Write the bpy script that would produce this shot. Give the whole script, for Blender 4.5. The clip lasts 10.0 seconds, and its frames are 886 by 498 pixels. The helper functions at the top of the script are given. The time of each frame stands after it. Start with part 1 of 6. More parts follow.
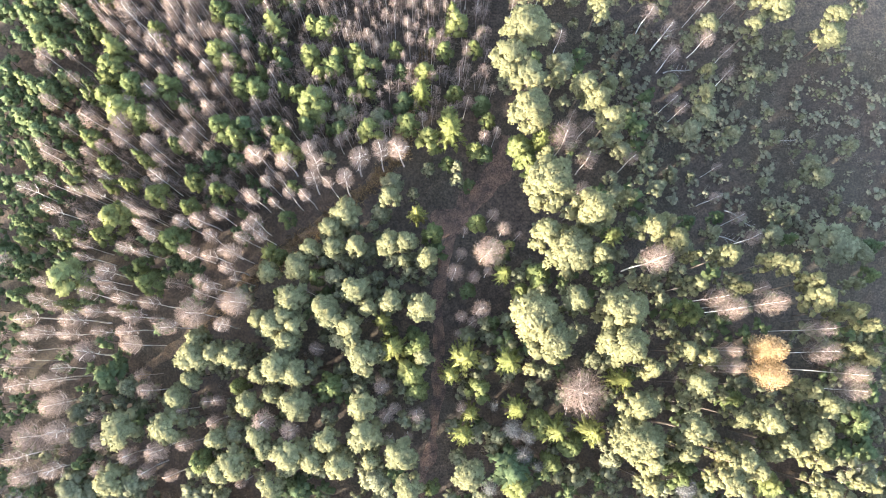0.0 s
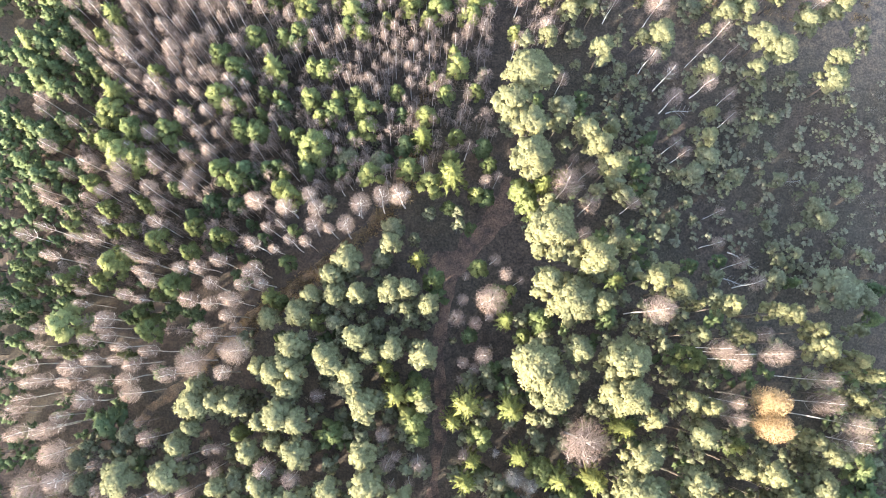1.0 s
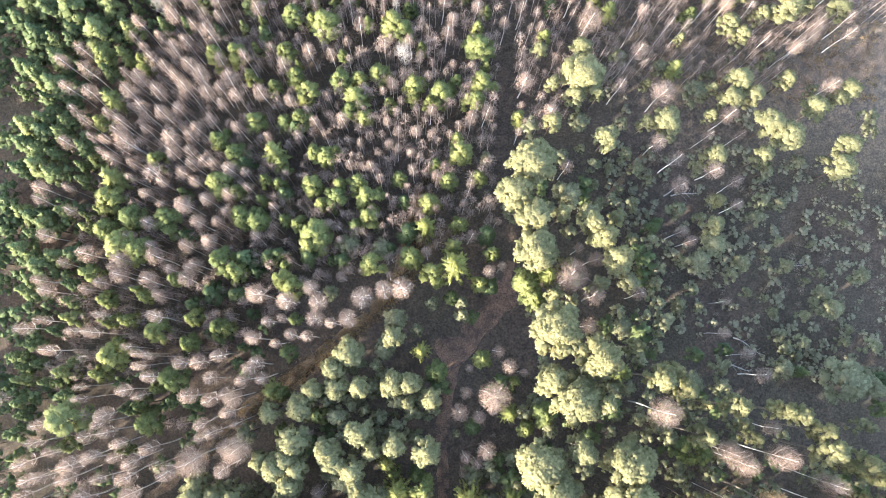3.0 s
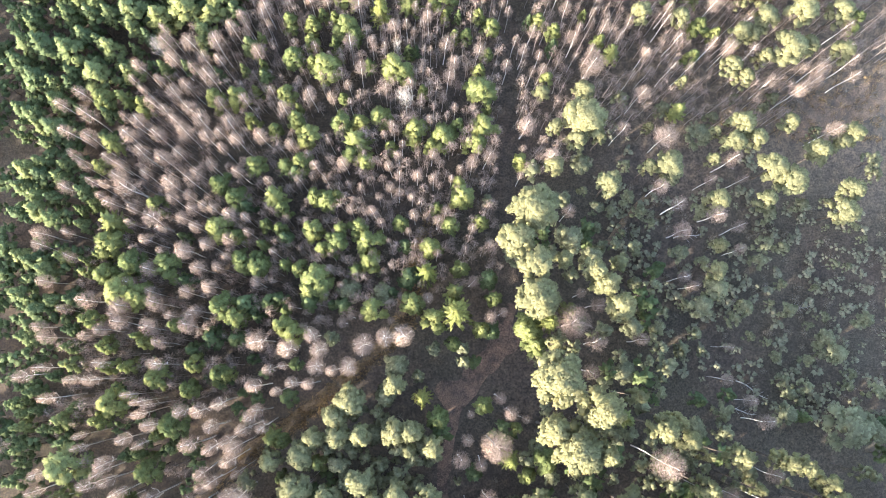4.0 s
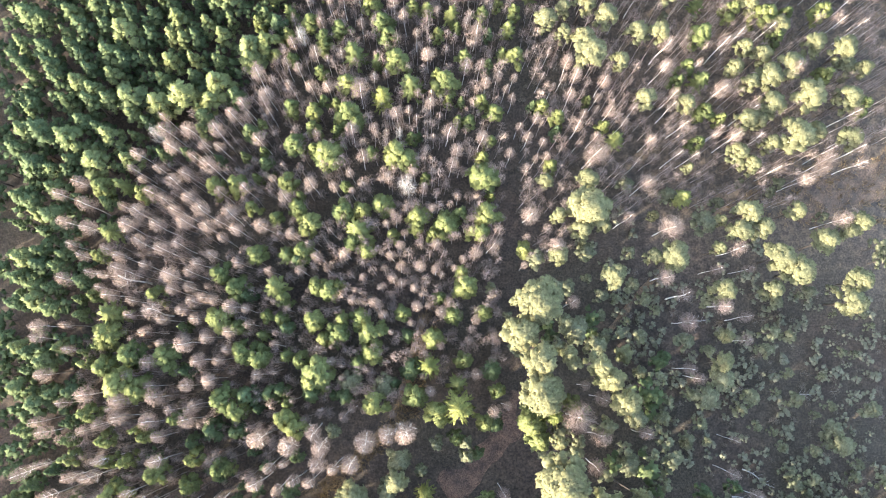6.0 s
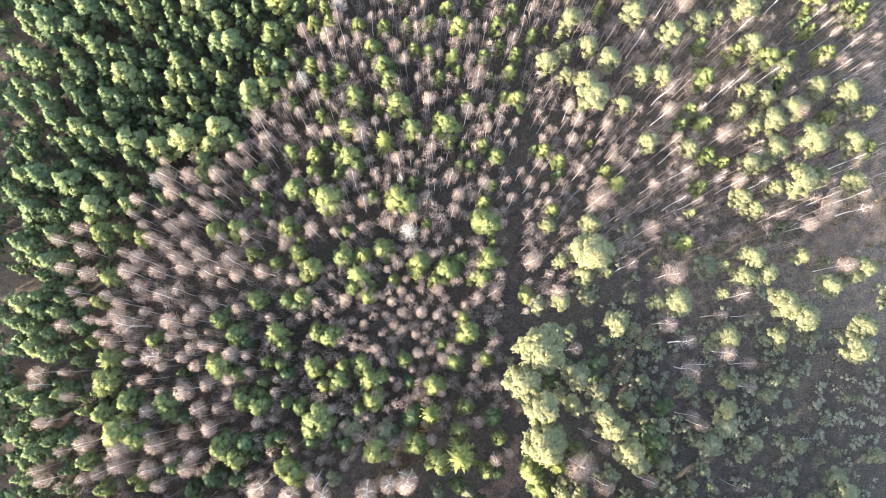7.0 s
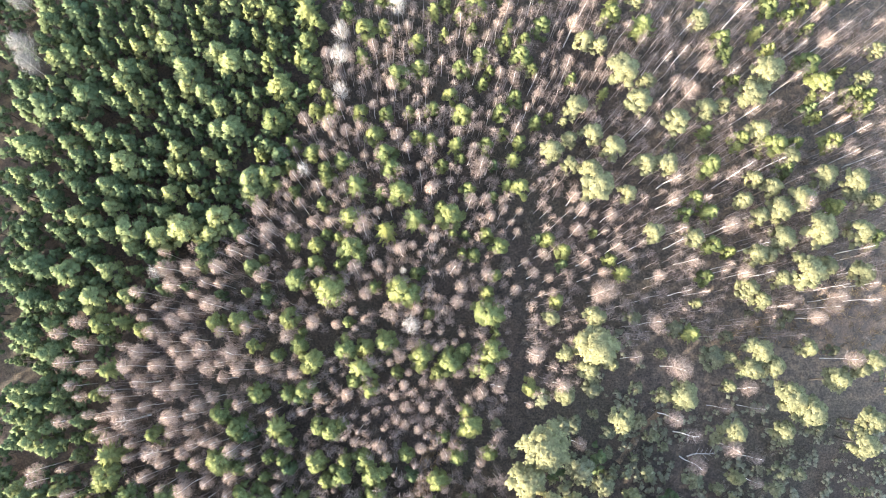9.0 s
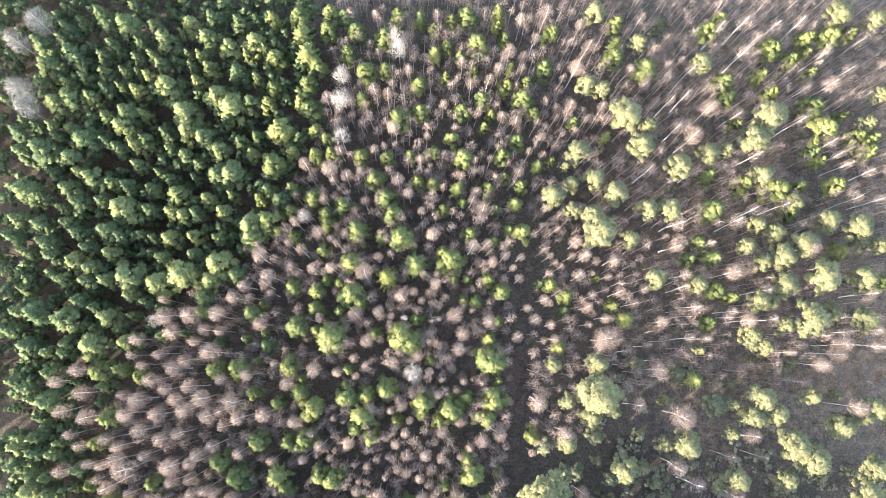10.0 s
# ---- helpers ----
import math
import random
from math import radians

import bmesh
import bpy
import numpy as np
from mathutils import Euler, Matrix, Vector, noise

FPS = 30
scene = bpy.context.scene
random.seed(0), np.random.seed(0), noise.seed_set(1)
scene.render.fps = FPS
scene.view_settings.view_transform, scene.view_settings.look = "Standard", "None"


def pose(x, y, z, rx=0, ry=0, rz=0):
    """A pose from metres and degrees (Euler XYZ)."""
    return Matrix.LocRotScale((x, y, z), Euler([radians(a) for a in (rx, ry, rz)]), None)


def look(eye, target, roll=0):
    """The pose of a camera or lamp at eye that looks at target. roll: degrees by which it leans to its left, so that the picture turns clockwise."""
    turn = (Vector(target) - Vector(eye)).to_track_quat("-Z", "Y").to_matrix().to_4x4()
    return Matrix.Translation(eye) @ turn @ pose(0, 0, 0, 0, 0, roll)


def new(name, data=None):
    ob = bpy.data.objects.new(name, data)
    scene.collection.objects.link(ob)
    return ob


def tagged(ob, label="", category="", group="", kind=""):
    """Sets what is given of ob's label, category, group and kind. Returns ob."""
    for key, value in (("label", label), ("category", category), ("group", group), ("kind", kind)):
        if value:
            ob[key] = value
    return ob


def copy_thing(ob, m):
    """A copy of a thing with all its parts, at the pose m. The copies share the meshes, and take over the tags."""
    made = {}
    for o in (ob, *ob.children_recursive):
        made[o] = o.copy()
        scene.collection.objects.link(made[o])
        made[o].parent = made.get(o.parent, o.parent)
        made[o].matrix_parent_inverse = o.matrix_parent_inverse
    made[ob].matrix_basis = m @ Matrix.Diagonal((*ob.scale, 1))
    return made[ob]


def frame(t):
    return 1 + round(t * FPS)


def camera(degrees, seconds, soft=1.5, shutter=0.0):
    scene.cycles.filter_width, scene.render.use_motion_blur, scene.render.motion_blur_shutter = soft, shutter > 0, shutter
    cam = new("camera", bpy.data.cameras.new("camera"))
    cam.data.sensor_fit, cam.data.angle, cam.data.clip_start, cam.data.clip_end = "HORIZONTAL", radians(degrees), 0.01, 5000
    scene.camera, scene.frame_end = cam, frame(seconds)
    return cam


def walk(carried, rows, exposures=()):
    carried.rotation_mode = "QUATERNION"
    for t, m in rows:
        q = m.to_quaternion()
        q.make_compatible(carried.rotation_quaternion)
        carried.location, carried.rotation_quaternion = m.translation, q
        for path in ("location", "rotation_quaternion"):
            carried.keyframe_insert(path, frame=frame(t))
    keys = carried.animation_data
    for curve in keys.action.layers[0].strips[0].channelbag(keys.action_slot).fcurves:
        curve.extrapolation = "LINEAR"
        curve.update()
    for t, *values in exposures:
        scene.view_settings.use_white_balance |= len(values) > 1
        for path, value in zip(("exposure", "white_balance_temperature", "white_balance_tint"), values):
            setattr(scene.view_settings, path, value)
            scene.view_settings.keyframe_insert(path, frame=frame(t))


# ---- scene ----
cam = camera(53.16, 10.0, soft=1.0)

# the drone: level flight northwards 120 m up, looking nearly straight down
TURN = (6.615, -1.165, -0.135)
ROWS = [(0, 0.0, 0.0), (1, -0.17, 5.93), (2, -0.34, 11.85), (3, -0.52, 17.77), (4, -0.69, 23.69), (5, -0.86, 29.62),
        (6, -1.03, 35.57), (7, -1.21, 41.54), (8, -1.38, 47.54), (9, -1.56, 53.56), (10, -1.73, 59.62)]
walk(cam, [(t, pose(x, y, 120.0, *TURN)) for t, x, y in ROWS], exposures=[(0, 3.97, 6850, 13), (10, 3.97, 6850, 13)])

# ---- light: low sun from the south-west, clear pale sky ----
SUN_UP, SUN_AZ = 17.0, 236.0  # degrees above the horizon, degrees clockwise from north
sun_way = Vector((math.sin(radians(SUN_AZ)) * math.cos(radians(SUN_UP)), math.cos(radians(SUN_AZ)) * math.cos(radians(SUN_UP)), math.sin(radians(SUN_UP))))
world = bpy.data.worlds.new("world")
scene.world = world
world.use_nodes = True
wn = world.node_tree
sky = wn.nodes.new("ShaderNodeTexSky")
sky.sky_type = 'NISHITA'
sky.sun_disc = False
sky.sun_elevation, sky.sun_rotation = radians(SUN_UP), radians(SUN_AZ)
sky.dust_density = 1.5
wn.links.new(sky.outputs[0], wn.nodes["Background"].inputs[0])
wn.nodes["Background"].inputs[1].default_value = 0.15
lamp = bpy.data.lights.new("sun", 'SUN')
lamp.energy, lamp.angle, lamp.color = 2.1, radians(0.6), (1.0, 0.985, 0.89)
sun = new("sun", lamp)
sun.matrix_basis = look(sun_way * 200, (0, 0, 0))

# ---- materials ----
def material(name, rough=0.8, translucent=0.0):
    m = bpy.data.materials.new(name)
    m.use_nodes = True
    nt = m.node_tree
    b = nt.nodes["Principled BSDF"]
    b.inputs["Roughness"].default_value = rough
    b.inputs["Specular IOR Level"].default_value = 0.25
    if translucent:
        b.inputs["Specular IOR Level"].default_value = 0.06
        tr = nt.nodes.new("ShaderNodeBsdfTranslucent")
        mix = nt.nodes.new("ShaderNodeMixShader")
        mix.inputs[0].default_value = translucent
        nt.links.new(b.outputs[0], mix.inputs[1])
        nt.links.new(tr.outputs[0], mix.inputs[2])
        nt.links.new(mix.outputs[0], nt.nodes["Material Output"].inputs[0])
        return m, nt, [b.inputs["Base Color"], tr.inputs["Color"]]
    return m, nt, [b.inputs["Base Color"]]


def ramp(nt, source, stops):
    r = nt.nodes.new("ShaderNodeValToRGB")
    while len(r.color_ramp.elements) < len(stops):
        r.color_ramp.elements.new(0.5)
    for e, (p, c) in zip(r.color_ramp.elements, stops):
        e.position, e.color = p, (*c, 1)
    nt.links.new(source, r.inputs[0])
    return r.outputs[0]


def mixed(nt, a, b, fac, mode='MIX'):
    m = nt.nodes.new("ShaderNodeMix")
    m.data_type, m.blend_type = 'RGBA', mode
    for socket, v in ((m.inputs[0], fac), (m.inputs[6], a), (m.inputs[7], b)):
        if isinstance(v, bpy.types.NodeSocket):
            nt.links.new(v, socket)
        elif isinstance(v, tuple):
            socket.default_value = (*v, 1)
        else:
            socket.default_value = v
    return m.outputs[2]


def noise_of(nt, scale, detail=4.0, coords="Object"):
    tc = nt.nodes.new("ShaderNodeTexCoord")
    n = nt.nodes.new("ShaderNodeTexNoise")
    n.inputs["Scale"].default_value, n.inputs["Detail"].default_value = scale, detail
    nt.links.new(tc.outputs[coords], n.inputs["Vector"])
    return n.outputs[0]


def bumped(nt, height, strength, distance):
    b = nt.nodes.new("ShaderNodeBump")
    b.inputs["Strength"].default_value, b.inputs["Distance"].default_value = strength, distance
    nt.links.new(height, b.inputs["Height"])
    nt.links.new(b.outputs[0], nt.nodes["Principled BSDF"].inputs["Normal"])


def leafy(name, tree_a, tree_b, tuft_dark, tuft_light, translucent=0.35):
    """Foliage or twigs: the tree's own tint between two colours, each tuft lighter or darker."""
    m, nt, ends = material(name, 0.7, translucent)
    info = nt.nodes.new("ShaderNodeObjectInfo")
    geo = nt.nodes.new("ShaderNodeNewGeometry")
    own = ramp(nt, info.outputs["Random"], [(0.0, tree_a), (1.0, tree_b)])
    tuft = ramp(nt, geo.outputs["Random Per Island"], [(0.0, (tuft_dark,) * 3), (0.7, (1, 1, 1)), (1.0, (tuft_light,) * 3)])
    out = mixed(nt, own, tuft, 1.0, 'MULTIPLY')
    for e in ends:
        nt.links.new(out, e)
    return m


PINE_LEAF = leafy("pine_needles", (0.128, 0.124, 0.064), (0.158, 0.149, 0.075), 0.76, 1.2, 0.35)
YOUNG_LEAF = leafy("young_pine_needles", (0.095, 0.113, 0.045), (0.163, 0.168, 0.062), 0.72, 1.22, 0.35)
DARK_LEAF = leafy("planted_pine_needles", (0.085, 0.104, 0.048), (0.155, 0.162, 0.064), 0.72, 1.22, 0.25)
# pine needles greyed to stand for shade and haze
SHADE_GREY_LEAF = leafy("shade_grey_pine_needles", (0.125, 0.124, 0.074), (0.160, 0.155, 0.088), 0.68, 1.25, 0.35)
# needles darkened in colour to stand for the shade inside the thickets
SHADE_THICKET_LEAF = leafy("shade_thicket_needles", (0.060, 0.080, 0.038), (0.080, 0.100, 0.045), 0.72, 1.3, 0.15)
# spruce needles darkened to carry the shade on the sides facing the drone
SHADE_DARK_LEAF = leafy("shade_tinted_spruce_needles", (0.058, 0.078, 0.038), (0.095, 0.112, 0.047), 0.74, 1.22, 0.2)
SPRUCE_LEAF = leafy("spruce_needles", (0.125, 0.138, 0.046), (0.185, 0.182, 0.060), 0.66, 1.28, 0.35)
BIRCH_TWIG = leafy("birch_twigs", (0.172, 0.128, 0.108), (0.232, 0.174, 0.146), 0.72, 1.22, 0.25)
GREY_TWIG = leafy("grey_twigs", (0.11, 0.108, 0.10), (0.14, 0.135, 0.128), 0.6, 1.3, 0.1)
PALE_TWIG = leafy("pale_twigs", (0.26, 0.23, 0.21), (0.32, 0.29, 0.27), 0.65, 1.2, 0.1)
OAK_LEAF = leafy("dry_oak_leaves", (0.30, 0.20, 0.11), (0.34, 0.23, 0.125), 0.6, 1.35)
SHRUB_LEAF = leafy("shrub_twigs", (0.155, 0.126, 0.100), (0.215, 0.175, 0.140), 0.72, 1.2, 0.15)
SHRUB_PINE = leafy("sapling_needles", (0.135, 0.128, 0.085), (0.170, 0.158, 0.104), 0.8, 1.2, 0.2)
GRASS_BLADE = leafy("dry_grass", (0.24, 0.165, 0.085), (0.31, 0.215, 0.11), 0.5, 1.4)


def bark(name, low, high, scale):
    m, nt, ends = material(name, 0.85)
    n = noise_of(nt, scale, 5)
    nt.links.new(ramp(nt, n, [(0.36, low), (0.58, high)]), ends[0])
    bumped(nt, n, 0.4, 0.02)
    return m


PINE_BARK = bark("pine_bark", (0.05, 0.042, 0.035), (0.10, 0.075, 0.058), 6)
BIRCH_BARK = bark("birch_bark", (0.34, 0.30, 0.27), (0.66, 0.61, 0.56), 5)
POLE_BARK = bark("young_birch_bark", (0.14, 0.11, 0.095), (0.34, 0.28, 0.25), 5)
LIMB_BARK = bark("birch_limb_bark", (0.17, 0.13, 0.115), (0.29, 0.225, 0.20), 5)
GREY_BARK = bark("grey_bark", (0.19, 0.17, 0.155), (0.36, 0.33, 0.30), 5)
OAK_BARK = bark("oak_bark", (0.14, 0.11, 0.085), (0.28, 0.22, 0.17), 5)


def ground_material():
    m, nt, ends = material("forest_floor", 0.95)
    big, mid, fine = noise_of(nt, 0.07, 3), noise_of(nt, 0.9, 6), noise_of(nt, 7, 6)
    litter = ramp(nt, mid, [(0.3, (0.036, 0.027, 0.021)), (0.5, (0.056, 0.041, 0.031)), (0.7, (0.080, 0.056, 0.040))])
    moss = ramp(nt, fine, [(0.3, (0.034, 0.029, 0.020)), (0.7, (0.066, 0.054, 0.037))])
    c = mixed(nt, litter, moss, ramp(nt, big, [(0.4, (0, 0, 0)), (0.62, (0.7, 0.7, 0.7))]))
    # north-east corner: sun on the birch litter is put into a lighter colour
    tc, xyz = nt.nodes.new("ShaderNodeTexCoord"), nt.nodes.new("ShaderNodeSeparateXYZ")
    nt.links.new(tc.outputs["Object"], xyz.inputs[0])
    zone = []
    for axis, lo, hi in ((0, 22, 38), (1, 40, 56)):
        r = nt.nodes.new("ShaderNodeMapRange")
        r.inputs[1].default_value, r.inputs[2].default_value = lo, hi
        nt.links.new(xyz.outputs[axis], r.inputs[0])
        zone.append(r.outputs[0])
    both = nt.nodes.new("ShaderNodeMath")
    both.operation = 'MULTIPLY'
    nt.links.new(zone[0], both.inputs[0])
    nt.links.new(zone[1], both.inputs[1])
    sunlit_birch_litter = ramp(nt, mid, [(0.3, (0.055, 0.044, 0.035)), (0.5, (0.090, 0.068, 0.050)), (0.7, (0.135, 0.096, 0.066))])
    c = mixed(nt, c, sunlit_birch_litter, both.outputs[0])
    c = mixed(nt, c, ramp(nt, noise_of(nt, 3.5, 8), [(0.36, (0.6, 0.6, 0.61)), (0.5, (0.95, 0.95, 0.95)), (0.66, (1.4, 1.36, 1.3))]), 1.0, 'MULTIPLY')
    nt.links.new(c, ends[0])
    bumped(nt, mixed(nt, mid, fine, 0.5), 0.8, 0.25)
    return m


def track_material(name, dark, light):
    m, nt, ends = material(name, 0.95)
    mid, fine = noise_of(nt, 0.7, 5), noise_of(nt, 6, 5)
    c = ramp(nt, mid, [(0.32, dark), (0.65, light)])
    c = mixed(nt, c, ramp(nt, fine, [(0.3, (0.4, 0.4, 0.4)), (0.7, (1.5, 1.5, 1.5))]), 1.0, 'MULTIPLY')
    nt.links.new(c, ends[0])
    bumped(nt, fine, 0.7, 0.12)
    return m


GROUND = ground_material()
TRACK = track_material("bare_track", (0.045, 0.032, 0.026), (0.15, 0.09, 0.062))
SANDY = track_material("dry_opening", (0.065, 0.048, 0.037), (0.16, 0.105, 0.07))
GRASSY = track_material("grassy_ride", (0.05, 0.041, 0.034), (0.20, 0.13, 0.075))

# ---- ground ----
def rise(x, y):
    """Height of the ground: gently uneven, falling away to the west."""
    west = min(1.0, max(0.0, (-8.0 - x) / 30.0))
    return -2.0 - 2.2 * west * west * (3 - 2 * west) + 0.35 * noise.noise((x * 0.045, y * 0.045, 1.3)) + 0.12 * noise.noise((x * 0.3, y * 0.3, 5.1))


def mesh_of(name, verts, faces, mat, smooth=False):
    me = bpy.data.meshes.new(name)
    me.from_pydata(verts, [], faces)
    me.materials.append(mat)
    if smooth:
        me.polygons.foreach_set("use_smooth", [True] * len(me.polygons))
    me.update()
    return me


def build_ground():
    far = [-3000, -1500, -700, -350, -200, -130]
    xs = far + list(np.arange(-100, 100.1, 1.25)) + [-v for v in far[::-1]]
    ys = [v + 30 for v in far] + list(np.arange(-60, 150.1, 1.25)) + [30 - v for v in far[::-1]]
    verts = [(x, y, rise(x, y)) for y in ys for x in xs]
    n = len(xs)
    faces = [(j * n + i, j * n + i + 1, (j + 1) * n + i + 1, (j + 1) * n + i) for j in range(len(ys) - 1) for i in range(n - 1)]
    tagged(new("ground", mesh_of("ground", verts, faces, GROUND, True)),
           "dark brown forest floor of leaf litter and moss", "ground", kind="structure")


def build_strip(name, line, width, mat, label, lift):
    """A worn strip along a line of places, with ragged edges."""
    pts = []
    for (ax, ay), (bx, by) in zip(line, line[1:]):
        n = max(2, int(math.hypot(bx - ax, by - ay) / 0.8))
        pts += [(ax + (bx - ax) * k / n, ay + (by - ay) * k / n) for k in range(n)]
    for _ in range(6):
        pts = [pts[0]] + [tuple((np.array(a) + np.array(b) + np.array(c)) / 3) for a, b, c in zip(pts, pts[1:], pts[2:])] + [pts[-1]]
    verts, faces, cols = [], [], 5
    for k, p in enumerate(pts):
        q, r = pts[max(0, k - 1)], pts[min(len(pts) - 1, k + 1)]
        d = Vector((r[0] - q[0], r[1] - q[1])).normalized()
        for c in range(cols):
            s = (c / (cols - 1) - 0.5) * width * (1 + 0.9 * noise.noise((k * 0.33, c // 2 * 3.0, width)))
            x, y = p[0] - d.y * s, p[1] + d.x * s
            edge = -0.06 if c in (0, cols - 1) else lift
            verts.append((x, y, rise(x, y) + edge))
    for k in range(len(pts) - 1):
        for c in range(cols - 1):
            a = k * cols + c
            faces.append((a, a + cols, a + cols + 1, a + 1))
    tagged(new(name, mesh_of(name, verts, faces, mat, True)), label, "track", kind="structure")


build_ground()
build_strip("forest_track", [(-3.9, -26.7), (-0.5, -17.9), (1.4, -10.4), (2.0, 0.2), (1.8, 7.9), (3.0, 15.0), (7.7, 21.0), (11.0, 26.2), (11.4, 31.1)], 2.4, TRACK, "brown bare earth forest track", 0.02)
build_strip("bare_soil", [(1.4, 17.0), (5.0, 19.4), (7.7, 21.8), (10.6, 25.4), (11.1, 27.8)], 5.0, TRACK, "patch of bare reddish-brown soil beside the track", 0.03)
build_strip("dry_opening", [(50.9, 55.1), (56.6, 57.1), (62.4, 59.2), (70.7, 61.3), (79.0, 63.4)], 8.0, SANDY, "open patch of dry pale soil and grass", 0.02)
build_strip("grassy_rut", [(24.5, 38.6), (25.8, 40.1), (29.1, 44.1), (31.5, 46.5), (33.5, 49.0)], 1.3, GRASSY, "narrow rut of dry orange grass on the clearing", 0.03)
build_strip("grassy_ride", [(-42.1, -5.8), (-32.5, 2.6), (-25.0, 10.3), (-17.4, 15.4), (-8.8, 22.6), (-4.9, 26.2), (-2.5, 35.1), (-1.0, 41.7)], 2.0, GRASSY, "ride of dry orange grass between the stands", 0.03)

# ---- trees ----
rng = np.random.default_rng(7)


def tube(verts, faces, pts, r0, r1, sides=5):
    """A tapered round limb along points."""
    pts = [Vector(p) for p in pts]
    base = len(verts)
    for k, p in enumerate(pts):
        d = (pts[min(k + 1, len(pts) - 1)] - pts[max(k - 1, 0)]).normalized()
        u = d.orthogonal().normalized()
        v = d.cross(u)
        r = r0 + (r1 - r0) * k / (len(pts) - 1)
        for s in range(sides):
            a = 2 * math.pi * s / sides
            verts.append(tuple(p + (u * math.cos(a) + v * math.sin(a)) * r))
    for k in range(len(pts) - 1):
        for s in range(sides):
            a, b = base + k * sides + s, base + k * sides + (s + 1) % sides
            faces.append((a, b, b + sides, a + sides))
    faces.append(tuple(base + (len(pts) - 1) * sides + s for s in range(sides)))


def ball(level):
    """A unit ball of triangles: corners and faces."""
    bm = bmesh.new()
    bmesh.ops.create_icosphere(bm, subdivisions=level, radius=1.0)
    v = np.array([p.co[:] for p in bm.verts])
    f = np.array([[p.index for p in q.verts] for q in bm.faces])
    bm.free()
    return v, f


SMALL_BALL, ROUND_BALL = ball(1), ball(2)


def lobes(centres, radii, squash=0.85, shape=ROUND_BALL, rough=0.16):
    """The dense inner mass of a crown: an uneven lump at each centre."""
    v, f = shape
    n, m = len(centres), len(v)
    r = np.asarray(radii, float)[:, None, None] * rng.uniform(1 - rough, 1 + rough, (n, m, 1))
    at = np.asarray(centres, float)[:, None, :] + v[None] * r * np.array([1, 1, squash])
    nrm = np.broadcast_to(v[None], (n, m, 3)) + np.array([0, 0, 0.15])
    return at.reshape(-1, 3), (f[None] + np.arange(n)[:, None, None] * m).reshape(-1, 3), nrm.reshape(-1, 3)


def puffs(spots, ways, soft, radius, length, sides=6, loose=0.3):
    """Needle bunches: at each spot a ragged pointed tuft that grows along its way; soft: the way that the crown faces there."""
    n = len(spots)
    p, soft = np.asarray(spots, float), np.asarray(soft, float)
    w = np.asarray(ways, float) + rng.normal(0, loose, (n, 3))
    w /= np.linalg.norm(w, axis=1)[:, None]
    soft = soft / np.linalg.norm(soft, axis=1)[:, None]
    u = np.cross(w, rng.normal(0, 1, (n, 3)))
    u /= np.linalg.norm(u, axis=1)[:, None]
    v = np.cross(w, u)
    size = rng.uniform(0.55, 1.45, (n, 1))
    pts, nrm = [p + w * length * size * rng.uniform(0.5, 1.3, (n, 1))], [w * 0.5 + soft * 0.65]
    for k in range(sides):
        a = 6.283 * k / sides + rng.uniform(-0.3, 0.3, (n, 1))
        out = u * np.cos(a) + v * np.sin(a)
        pts.append(p + out * radius * size * rng.uniform(0.55, 1.3, (n, 1)) - w * length * rng.uniform(0.0, 0.45, (n, 1)))
        nrm.append(out * 0.45 + w * 0.25 + soft * 0.7)
    at, nrm = np.stack(pts, 1).reshape(-1, 3), np.stack(nrm, 1).reshape(-1, 3)
    fan = np.array([[0, 1 + k, 1 + (k + 1) % sides] for k in range(sides)])
    return at, (fan[None] + np.arange(n)[:, None, None] * (sides + 1)).reshape(-1, 3), nrm


def foliage(name, chunks, mat):
    """Lumps and bunches as one mesh that catches the light softly."""
    V, F, N, base = [], [], [], 0
    for v, f, n in chunks:
        V.append(v), F.append(f + base), N.append(n / np.linalg.norm(n, axis=1)[:, None])
        base += len(v)
    me = mesh_of(name, np.concatenate(V).tolist(), np.concatenate(F).tolist(), mat, True)
    me.normals_split_custom_set_from_vertices(np.concatenate(N).tolist())
    return me


def blades(spots, ways, length, width, spread, soft=None):
    """Twigs or blades: at each spot a pointed one that grows along its way; soft: the way that it catches the light."""
    n = len(spots)
    p = np.asarray(spots, float)
    w = np.asarray(ways, float) + rng.normal(0, spread, (n, 3))
    w /= np.linalg.norm(w, axis=1)[:, None]
    side = np.cross(w, rng.normal(0, 1, (n, 3)))
    side /= np.linalg.norm(side, axis=1)[:, None]
    ln = length * rng.uniform(0.65, 1.35, (n, 1))
    wd = width * rng.uniform(0.7, 1.3, (n, 1)) / 2
    tri = np.stack([p - side * wd, p + side * wd, p + w * ln], 1)
    if soft is None:
        return tri.reshape(-1, 3), None
    nrm = soft / np.linalg.norm(soft, axis=1)[:, None] + rng.normal(0, 0.12, (n, 3))
    nrm /= np.linalg.norm(nrm, axis=1)[:, None]
    turned = (np.cross(tri[:, 1] - tri[:, 0], tri[:, 2] - tri[:, 0]) * nrm).sum(1) < 0
    tri[turned] = tri[turned][:, [1, 0, 2]]
    return tri.reshape(-1, 3), np.repeat(nrm, 3, 0)


def leaf_mesh(name, tri, mat):
    tri, nrm = tri
    me = mesh_of(name, tri.tolist(), np.arange(len(tri)).reshape(-1, 3).tolist(), mat, nrm is not None)
    if nrm is not None:
        me.normals_split_custom_set(nrm.tolist())
    return me


